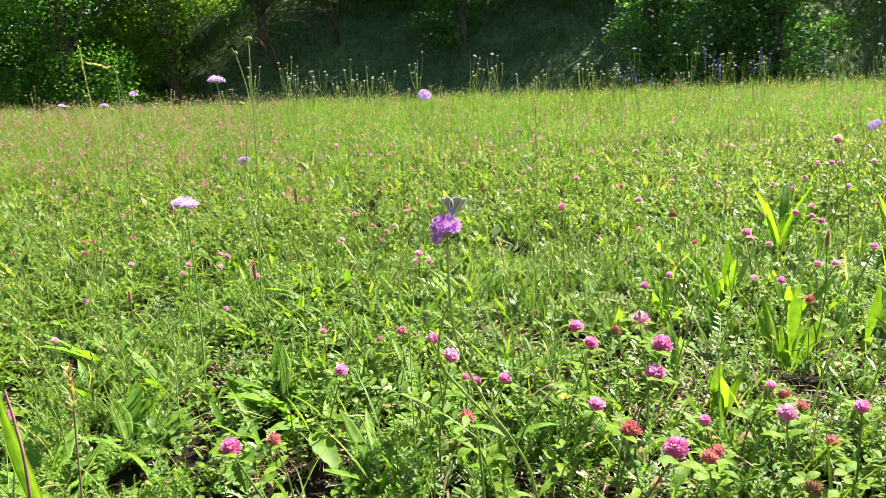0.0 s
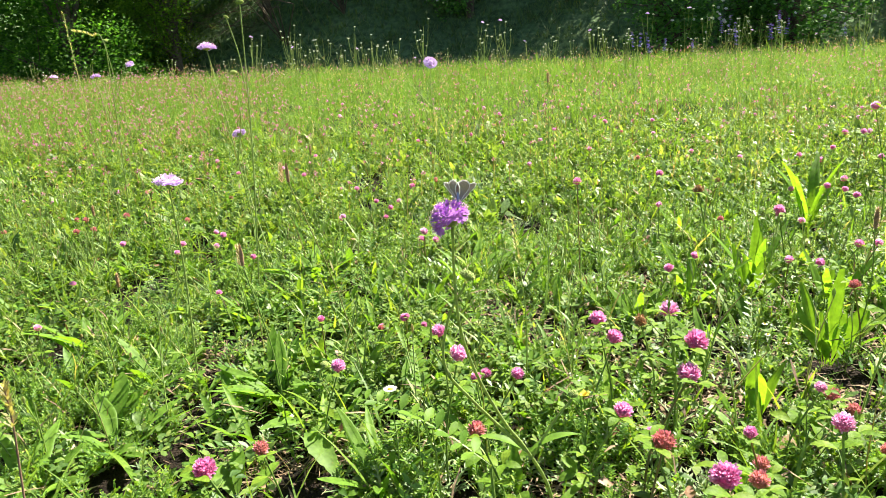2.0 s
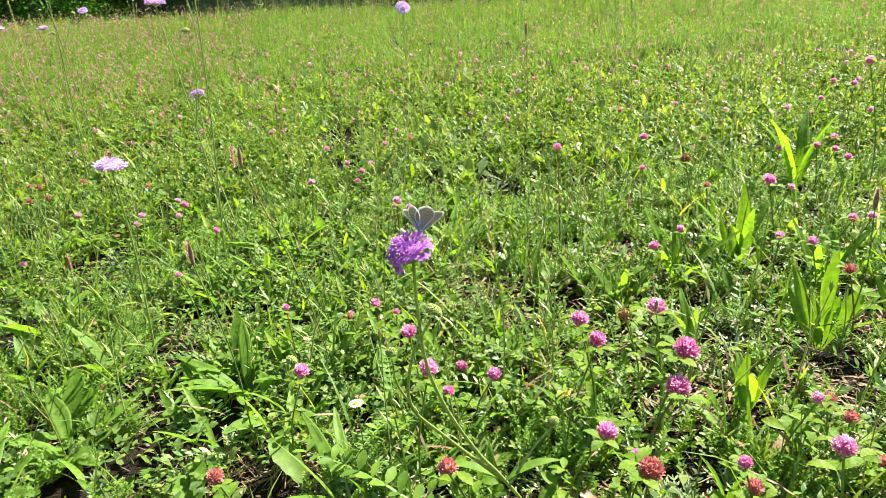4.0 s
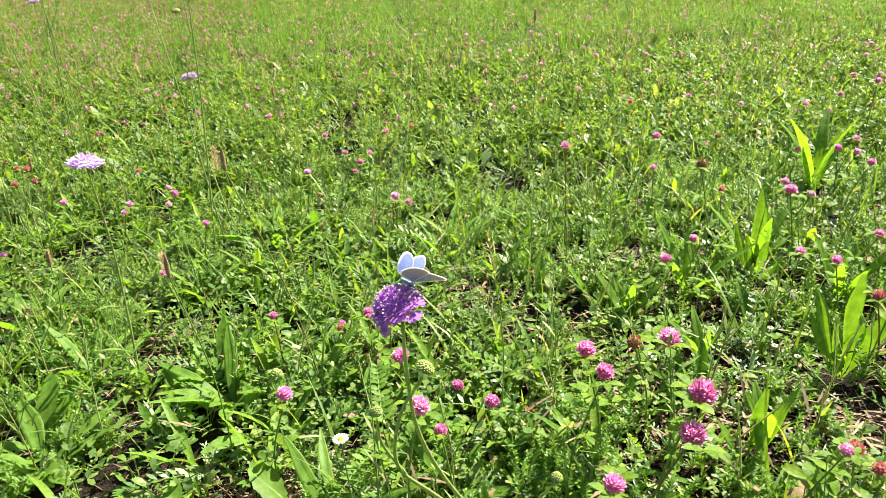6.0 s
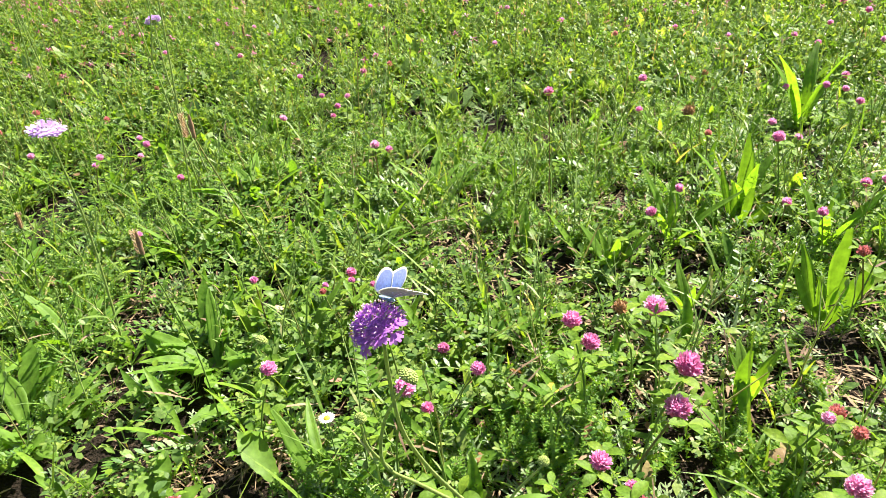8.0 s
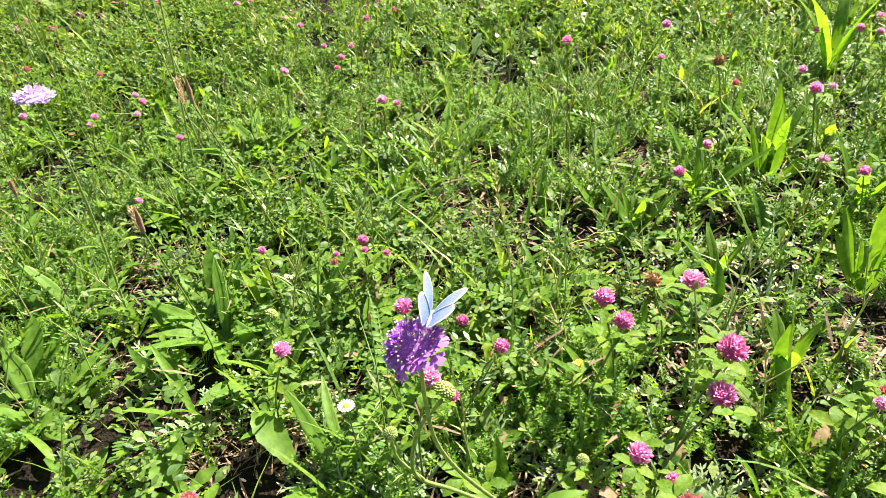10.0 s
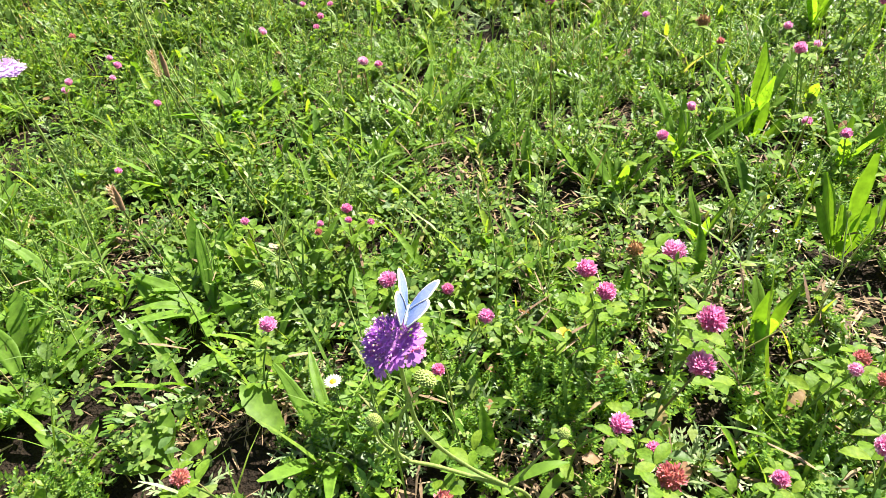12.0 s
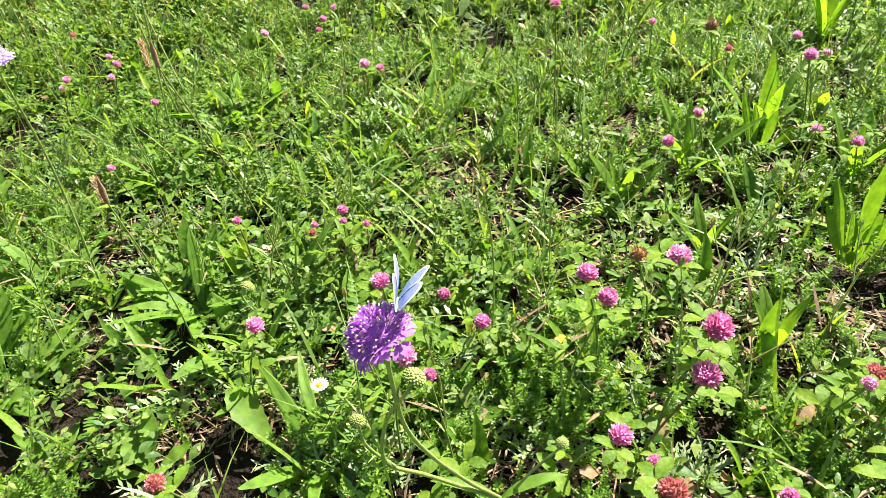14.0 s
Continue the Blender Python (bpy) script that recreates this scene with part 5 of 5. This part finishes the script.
def broadleaf(x, y, leaves, label="broad-leaved herb with toothed oblong leaves"):
    """leaves: for each its heading in degrees, length, width and slope."""
    root = tagged(new("broadleaf_herb"), label, "plant", "broad-leaved herbs")
    root.location = (x, y, float(ground_z(x, y)))
    for yaw, L, W, a0 in leaves:
        v, q, m = blade(L, W, 18, a0 * 0.8, a0 * 0.8 - U(0.2, 0.6), 0.25, 0.66, 0.12, wave=0.05)
        v = v + np.stack([0 * v[:, 0], 0 * v[:, 0], 0.0012 * np.sin(v[:, 1] * 420 + yaw) * (np.abs(v[:, 0]) > 1e-5)], -1)
        rib = tube([v[k] + (0, 0, -0.0006) for k in (1, 16, 31, 46)], [0.0012, 0.001, 0.0007, 0.0003], 4)
        part("leaf", mesh_of("leaf", joined([(v, q, m), rib]), [M_BROAD], True), root, pose(0, 0, 0.004, 0, 0, yaw))
    return root


broadleaf(-0.15, 0.614, ((46, 0.098, 0.032, 0.95), (170, 0.05, 0.02, 0.6), (280, 0.06, 0.022, 0.7)))
broadleaf(-0.287, 0.605, ((12, 0.075, 0.020, 1.1), (95, 0.065, 0.018, 0.5), (50, 0.07, 0.024, 0.9), (220, 0.05, 0.018, 0.5), (-60, 0.05, 0.02, 0.8)))
broadleaf(-0.552, 0.80, ((10, 0.11, 0.030, 1.25), (-20, 0.09, 0.026, 1.1), (120, 0.08, 0.026, 0.7), (200, 0.07, 0.024, 0.6)))
broadleaf(-0.545, 0.71, ((30, 0.07, 0.026, 0.6), (-70, 0.08, 0.026, 0.7), (150, 0.06, 0.022, 0.5)))
broadleaf(-0.337, 0.921, ((5, 0.11, 0.020, 1.3), (-35, 0.11, 0.020, 1.1), (50, 0.09, 0.018, 1.0), (130, 0.08, 0.018, 0.7), (-120, 0.08, 0.018, 0.7)))
broadleaf(0.385, 0.55, ((-95, 0.085, 0.026, 0.45), (20, 0.07, 0.024, 0.9), (120, 0.07, 0.022, 0.5)))
broadleaf(0.40, 0.45, ((-60, 0.07, 0.026, 0.6), (60, 0.08, 0.028, 0.7), (180, 0.06, 0.024, 0.5)))
broadleaf(-0.08, 0.78, ((70, 0.10, 0.030, 0.5), (10, 0.09, 0.022, 1.0), (-40, 0.08, 0.022, 0.9)))


def plantain_stalk(x, y, top, lean=0.02):
    root = tagged(new("plantain_flower"), "brown plantain spike on a thin stalk", "flower", "plantain spikes")
    g = float(ground_z(x, y))
    root.location = (x, y, g)
    e = np.array((lean, U(-0.02, 0.02), top - g))
    stalk(root, "stem", [(0, 0, 0), e * 0.5 + (0.01, 0, 0.01), e], 0.001, 0.0008, 5)
    s = [put(flat_blade(0.005, 0.0026, 1, 0.9, 0.3, 0.5), e + np.array((lean * 0.1, 0, 0.026 * t)), j * 0.9 + t * 31) for t in np.linspace(0, 1, 16) for j in range(7)]
    s.append(tube([e, e + (0, 0, 0.014), e + (0, 0, 0.027)], [0.0022, 0.003, 0.001], 6))
    part("spike", mesh_of("spike", joined(s), [M_SEED]), root)


for row in ((-0.15, 0.83, 0.375, -0.087), (-0.25, 0.72, 0.290, -0.027), (-1.02, 1.6, 0.16), (0.20, 1.8, 0.43), (0.545, 0.80, 0.285, 0.006), (-0.70, 1.10, 0.13), (-0.5, 1.9, 0.25), (0.95, 1.3, 0.28)):
    plantain_stalk(*row)


def grass_stem(points, label, spike=0.0, width=0.0012, material=M_THIN):
    root = tagged(new("grass_stem"), label, "grass", "tall grass stems")
    x, y = points[0]
    z = float(ground_z(x, y))
    root.location = (x, y, z)
    line = [(0, 0, 0)] + [np.array(p) - np.array((x, y, z)) for p in points[1:]]
    stalk(root, "stem", line, width, width * 0.5, 4, material)
    if spike:
        c = curve(line, 30)
        c = c[int(len(c) * (1 - spike)):]
        s = [put(flat_blade(0.008, 0.0022, 2, 1.1, 0.8, 0.2), p, U(0, 6.28), U(-0.2, 0.2)) for p in c for _ in range(2)]
        part("spike", mesh_of("spike", joined(s), [M_SPIKELET]), root)


grass_stem([(-0.98, 1.72), (-1.01, 1.7, 0.35), (-1.023, 1.7, 0.531), (-1.029, 1.7, 0.675)], "tall pale grass stem with a thin spike", 0.6, 0.0019, M_PALE_STEM)
grass_stem([(-0.90, 1.72), (-0.93, 1.7, 0.557), (-0.965, 1.7, 0.615), (-1.015, 1.7, 0.63)], "arching pale grass stem with a drooping spike", 0.45, 0.0019, M_PALE_STEM)
grass_stem([(0.50, 1.35), (0.56, 1.45, 0.25), (0.68, 1.6, 0.406)], "long green leaning stem")
grass_stem([(0.08, 0.72), (0.085, 0.70, 0.2), (0.07, 0.69, 0.34)], "thin green upright grass stem", 0.2)
grass_stem([(-0.12, 1.60), (-0.10, 1.75, 0.2), (-0.092, 1.9, 0.34)], "thin green grass stem", 0.15)
grass_stem([(-0.42, 0.36), (-0.424, 0.39, 0.18), (-0.438, 0.408, 0.236), (-0.449, 0.418, 0.268)], "thick reddish brown grass stem", 0.0, 0.0024, M_BROWN_STEM)
grass_stem([(-0.30, 0.26), (-0.301, 0.29, 0.236), (-0.296, 0.294, 0.312), (-0.292, 0.29, 0.345)], "thin brown stem with a narrow faded spike", 0.35, 0.0012, M_BROWN_STEM)
for k in range(20):
    gx, gy = U(-1.2, 1.3), U(0.9, 3.0)
    gz = float(ground_z(gx, gy))
    dx, dy, gh = U(-0.08, 0.08), U(-0.05, 0.05), U(0.18, 0.34)
    grass_stem([(gx, gy), (gx + dx * 0.4, gy + dy * 0.4, gz + gh * 0.6), (gx + dx, gy + dy, gz + gh)], "thin green grass stem with a faint spike", 0.18, 0.0009)


def daisy(x, y, z, r=0.007):
    root = tagged(new("daisy"), "small white daisy with a yellow middle", "flower", "white daisies")
    g = float(ground_z(x, y))
    root.location = (x, y, g)
    stalk(root, "stem", [(0, 0, 0), (0.003, 0, (z - g) * 0.5), (0, 0, z - g)], 0.0008, 0.0007, 4)
    part("petals", mesh_of("petals", joined([put(flat_blade(r, r * 0.32, 2, 0.3, 0.1, 0.4), (0, 0, z - g), k * 2 * math.pi / 18) for k in range(18)]), [M_WHITE]), root)
    part("eye", mesh_of("eye", tube([(0, 0, z - g + 0.0005 + f) for f in (0, 0.001, 0.002)], [r * 0.45, r * 0.38, r * 0.1], 10), [M_YELLOW], True), root)


daisy(-0.075, 0.567, 0.185, 0.008)
for row in ((0.43, 0.80, 0.13), (0.455, 0.79, 0.12), (0.42, 0.84, 0.11), (-0.19, 0.66, 0.045), (0.45, 0.86, 0.12)):
    daisy(*row, 0.0042)


def buttercup(x, y, z):
    root = tagged(new("buttercup"), "single small yellow flower low in the grass", "flower")
    g = float(ground_z(x, y))
    root.location = (x, y, g)
    stalk(root, "stem", [(0, 0, 0), (0.004, 0, (z - g) * 0.5), (0, 0, z - g)], 0.0008, 0.0006, 4)
    part("petals", mesh_of("petals", joined([put(blade(0.010, 0.010, 3, 0.9, 0.3, 0.2, 0.6, 0.4), (0, 0, z - g), k * 1.257) for k in range(5)]), [M_YELLOW], True), root)


buttercup(0.153, 0.671, 0.112)


def sainfoin(x, y, top, yaw, n=1, L=0.14):
    root = tagged(new("sainfoin"), "sainfoin with long rows of paired oval leaflets", "plant", "sainfoin plants")
    g = float(ground_z(x, y))
    root.location = (x, y, g)
    stalk(root, "stem", [(0, 0, 0), (0.005, 0.005, (top - g) * 0.5), (0, 0, top - g)], 0.0013, 0.001, 5)
    for k in range(n):
        s = [flat_blade(L, 0.002, 4, 0.5, -0.1, 0.3, mat=1)]
        for t in np.linspace(0.12, 1.0, 11):
            a = 0.5 - 0.6 * t
            l = 0.015 * (1.1 - 0.4 * t)
            for q in (-1, 1):
                s.append(put(blade(l, l * 0.52, 3, 0.3, 0.0, 0.2, 0.55, 0.3), (0, L * t * math.cos((0.5 + a) / 2), L * t * math.sin((0.5 + a) / 2)), q * -1.25 + U(-0.3, 0.3), 0.2 + U(-0.3, 0.3), q * 0.15 + U(-0.3, 0.3), U(0.8, 1.15)))
        part("leaf", mesh_of("leaf", joined(s), [M_BROAD, M_STEM], True), root, pose(0, 0, (top - g) * (1 - 0.22 * k), 0, 0, yaw + k * 150))


sainfoin(0.035, 0.30, 0.27, 61, 1, 0.12)
sainfoin(-0.05, 0.66, 0.12, 10, 3, 0.10)
sainfoin(0.12, 0.80, 0.10, -80, 3, 0.09)


# ---- the violet scabious with the butterfly ----
FOOT = Vector((0.105, 0.500, float(ground_z(0.105, 0.500))))
HEAD = Vector((0.0125, 0.376, 0.4295))
AXIS = Vector((-0.56, 0.20, 0.80)).normalized()


def violet_scabious():
    root = tagged(new("violet_scabious"), "violet scabious bending on a curved green stem with buds", "flower")
    root.location = FOOT
    at = lambda *p: Vector(p) - FOOT
    neck = HEAD - AXIS * 0.004
    stalk(root, "stem", [(0, 0, -0.01), at(0.092, 0.482, 0.115), at(0.068, 0.456, 0.180), at(0.049, 0.445, 0.215), at(0.027, 0.426, 0.272), at(0.015, 0.408, 0.325), at(0.013, 0.393, 0.378), neck - FOOT], 0.0018, 0.0011, 8, M_PALE_STEM)
    head_parts(root, neck - FOOT, AXIS, 0.0150, M_VIOLET, "violet", "domed violet flower head with pale stamens")
    bud = bud_geo(0.0066)
    one = part("branch", mesh_of("branch", tube(curve([at(0.068, 0.456, 0.178), at(0.022, 0.432, 0.245), at(0.0, 0.412, 0.290), at(0.005, 0.406, 0.335), at(0.021, 0.400, 0.368)], 8), np.linspace(0.0016, 0.001, 33), 7), [M_PALE_STEM], True), root)
    part("bud", mesh_of("bud", bud, [M_BUD]), one, Matrix.Translation(at(0.023, 0.400, 0.375)) @ pose(0, 0, 0, -15, 30, 0), "closed yellow-green bud")
    two = part("branch", mesh_of("branch", tube(curve([at(0.004, 0.416, 0.280), at(-0.008, 0.407, 0.312), at(-0.009, 0.400, 0.338)], 8), np.linspace(0.0011, 0.0008, 17), 6), [M_PALE_STEM], True), root)
    part("bud", mesh_of("bud", bud_geo(0.0044, 1.0), [M_BUD]), two, Matrix.Translation(at(-0.009, 0.400, 0.343)), "small hairy bud")
    three = part("branch", mesh_of("branch", tube(curve([at(0.073, 0.460, 0.166), at(0.093, 0.460, 0.203), at(0.112, 0.460, 0.229)], 8), np.linspace(0.0013, 0.0009, 17), 6), [M_PALE_STEM], True), root)
    part("bud", mesh_of("bud", bud_geo(0.005, 0.9), [M_BUD]), three, Matrix.Translation(at(0.113, 0.460, 0.234)), "small hairy bud")
    for k, p in enumerate(((0.07, 0.457, 0.175), (0.098, 0.49, 0.08))):
        for s in (-1, 1):
            g = blade(0.055, 0.010, 6, 0.7, -0.2, 0.3, 0.5, 0.05)
            part("leaf", mesh_of("leaf", g, [M_BROAD], True), root, Matrix.Translation(at(*p)) @ pose(0, 0, 0, 0, 0, s * 80 + 30 * k))
    return root


def wing_material(name, near, out):
    m, nt, bsdf, end = nodes_of(name)
    tc = nt.nodes.new("ShaderNodeTexCoord")
    ln = nt.nodes.new("ShaderNodeVectorMath")
    ln.operation = "LENGTH"
    nt.links.new(tc.outputs["Object"], ln.inputs[0])
    dv = nt.nodes.new("ShaderNodeMath")
    dv.operation = "MULTIPLY"
    dv.inputs[1].default_value = 60.0
    nt.links.new(ln.outputs["Value"], dv.inputs[0])
    n = nt.nodes.new("ShaderNodeTexNoise")
    n.inputs["Scale"].default_value = 900
    nt.links.new(tc.outputs["Object"], n.inputs["Vector"])
    col = mixed(nt, "MULTIPLY", 1.0, ramp(nt, dv.outputs[0], [(0.05, near), (0.75, out)]), ramp(nt, n.outputs["Fac"], [(0.3, (0.8, 0.8, 0.8)), (0.7, (1.15, 1.15, 1.15))]))
    nt.links.new(col, bsdf.inputs["Base Color"])
    bsdf.inputs["Roughness"].default_value = 0.5
    tr = nt.nodes.new("ShaderNodeBsdfTranslucent")
    nt.links.new(col, tr.inputs["Color"])
    mix = nt.nodes.new("ShaderNodeMixShader")
    mix.inputs["Fac"].default_value = 0.3
    nt.links.new(bsdf.outputs["BSDF"], mix.inputs[1])
    nt.links.new(tr.outputs["BSDF"], mix.inputs[2])
    nt.links.new(mix.outputs["Shader"], end.inputs["Surface"])
    return m


M_WING_UP = wing_material("wing_blue", (0.16, 0.29, 0.62), (0.25, 0.31, 0.60))
M_WING_UNDER = wing_material("wing_grey_brown", (0.25, 0.26, 0.30), (0.48, 0.395, 0.28))
M_FRINGE = leaf_material("wing_fringe", [(0.0, (0.8, 0.8, 0.8)), (1.0, (0.86, 0.86, 0.84))], 0.3, 0.6, "island", 300, (1, 1, 1))
M_BODY = leaf_material("butterfly_body", [(0.0, (0.22, 0.34, 0.55)), (1.0, (0.30, 0.42, 0.62))], 0.0, 0.9, "island", 700)
M_DARK = leaf_material("butterfly_limb", [(0.0, (0.05, 0.04, 0.04)), (1.0, (0.10, 0.08, 0.07))], 0.0, 0.6)
FOREWING = ((0.0, 1.6), (6.0, 6.0), (12.5, 8.6), (15.8, 8.0), (16.2, 5.5), (14.0, 0.5), (11.5, -3.0), (6.0, -2.6), (0.4, -0.8))
HINDWING = ((0.2, 0.4), (5.0, -0.8), (10.5, -2.0), (13.0, -5.0), (12.8, -9.0), (10.4, -12.6), (6.4, -14.4), (2.6, -14.2), (0.6, -11.0), (0.4, -4.5))


def wing_geo(outline, side, lift):
    """A thin plate with a blue upper face, a grey-brown lower face and a white fringe."""
    p = np.array(outline)
    out = np.array([q[:2] for q in curve(np.column_stack([np.concatenate([p, p[:1]]), np.zeros(len(p) + 1)]), 4)[:-1]]) * 0.00108
    mid = out.mean(0) * 0.75  # a point inside
    rings = [mid + (out - mid) * s for s in (0.04, 0.5, 0.885, 1.0)]
    n = len(out)
    v, q, m = [], [], []
    for face, off in ((0, 0.00012), (1, -0.00012)):
        base = sum(len(a) for a in v)
        for k, r in enumerate(rings):
            v.append(np.column_stack([side * r[:, 0], r[:, 1], np.full(n, off + lift) + 0.0012 * np.sin(r[:, 0] * 180)]))
        for k in range(3):
            for i in range(n):
                j = (i + 1) % n
                q.append((base + k * n + i, base + k * n + j, base + (k + 1) * n + j, base + (k + 1) * n + i))
                m.append(2 if k == 2 else face)
    for i in range(n):
        j = (i + 1) % n
        q.append((3 * n + i, 3 * n + j, 7 * n + j, 7 * n + i))
        m.append(2)
    return np.concatenate(v), np.array(q), np.array(m)


def butterfly():
    root = tagged(new("butterfly"), "small blue butterfly with grey-brown undersides and white-fringed wings", "butterfly")
    y = np.array((-8.5, -7.5, -4.0, -0.5, 0.8, 2.2, 3.6, 4.2, 5.2, 5.8)) * 0.001
    r = np.array((0.2, 0.7, 1.0, 0.9, 1.5, 1.7, 1.1, 0.8, 0.9, 0.2)) * 0.001
    part("body", mesh_of("body", tube([(0, a, 0) for a in y], r, 10), [M_BODY], True), root)
    for s in (-1, 1):
        line = curve([(s * 0.0004, 0.0056, 0.0004), (s * 0.0022, 0.0092, 0.0022), (s * 0.0042, 0.0128, 0.0030)], 5)
        part("antenna", mesh_of("antenna", tube(line, [0.00012] * 8 + [0.0003, 0.0003, 0.0001], 4), [M_DARK]), root)
        for k, d in enumerate((0.0035, 0.0015, -0.0005)):
            part("leg", mesh_of("leg", tube([(s * 0.0008, d, -0.001), (s * 0.003, d + 0.0006, -0.0012), (s * 0.0036, d + 0.001, -0.0042)], [0.00018, 0.00014, 0.0001], 4), [M_DARK]), root)
    wings = []
    for s in (-1, 1):
        for name, outline, lift in (("forewing", FOREWING, 0.0002), ("hindwing", HINDWING, -0.0002)):
            w = part(name, mesh_of(name, wing_geo(outline, s, lift), [M_WING_UP, M_WING_UNDER, M_FRINGE], True), root)
            wings.append((w, s, 52 if name == "forewing" else 20))
    return root, wings


flower = violet_scabious()
insect, insect_wings = butterfly()


# ---- what moves ----
# seconds, and where the flower sways to: x and z of its head
SWAY = [(0, 0.0120, 0.4280), (0.5, 0.0130, 0.4270), (1, 0.0130, 0.4270), (1.5, 0.0130, 0.4260), (2, 0.0120, 0.4260), (2.5, 0.0110, 0.4270), (3, 0.0120, 0.4270), (3.5, 0.0120, 0.4270), (6, 0.0130, 0.4310), (6.5, 0.0130, 0.4310), (7, 0.0110, 0.4310),
        (7.5, 0.0110, 0.4310), (8, 0.0130, 0.4320), (10.5, 0.0140, 0.4300), (11, 0.0120, 0.4310), (11.5, 0.0110, 0.4300), (12, 0.0120, 0.4310), (12.5, 0.0140, 0.4340), (13, 0.0150, 0.4340), (13.5, 0.0140, 0.4320), (14, 0.0150, 0.4320)]
# seconds, yaw, pitch and roll of the body, and how far each wing leans out from upright
WINGS = [(0, 0, -66, 3, 40, 46), (1.5, 0, -66, 3, 40, 46), (2.5, 0, -70, 3, 42, 48), (3.5, 0, -76, 3, 44, 52), (6, -36, -42, 0, 12, 62), (6.5, -40, -40, 0, 8, 62), (7.5, -40, -40, 0, 8, 62),
         (8, -38, -40, 0, 10, 62), (10.5, -10, -6, 0, 13, 55), (11.5, -10, -6, 0, 13, 54), (12, -8, -6, 0, 12, 53), (12.5, 0, -18, 0, -32, 40), (13, 0, -18, 0, -22, 44), (13.5, 0, -18, 0, -8, 50), (14, 0, -18, 0, 0, 50)]


def motions():
    rest = HEAD - FOOT
    spots_at = {}
    rows = []
    for t, x, z in SWAY:
        swing = rest.rotation_difference(Vector((x, HEAD.y, z)) - FOOT).to_matrix().to_4x4()
        rows.append((t, Matrix.Translation(FOOT) @ swing))
        spots_at[t] = Vector((x, HEAD.y, z)) + Vector((0.0065 + 0.002 * (t > 9), 0.0085, 0.0122 - 0.0025 * (5 < t < 9) - 0.003 * (9 < t < 12.2))) + Vector((float(np.interp(t, [12, 12.5, 13.5], [0, 0.0022, 0.0008])), -0.001 * (t > 12), -0.0035 * (t > 12)))
    walk(flower, rows)
    times = sorted(spots_at)
    between = lambda t, k: float(np.interp(t, [r[0] for r in WINGS], [r[k] for r in WINGS]))
    walk(insect, [(t, Matrix.Translation(spots_at[t]) @ pose(0, 0, 0, 0, 0, between(t, 1)) @ pose(0, 0, 0, between(t, 2), 0, 0) @ pose(0, 0, 0, 0, between(t, 3), 0)) for t in times])
    for w, s, sweep in insect_wings:
        out = 4 if s < 0 else 5
        walk(w, [(t, Matrix.Translation((s * 0.0006, 0.0014, 0.0012)) @ pose(0, 0, 0, 0, -s * (90 - between(t, out)), 0) @ pose(0, 0, 0, 0, 0, -s * sweep * float(np.interp(t, [3.5, 6], [1, 0])))) for t in times])


motions()
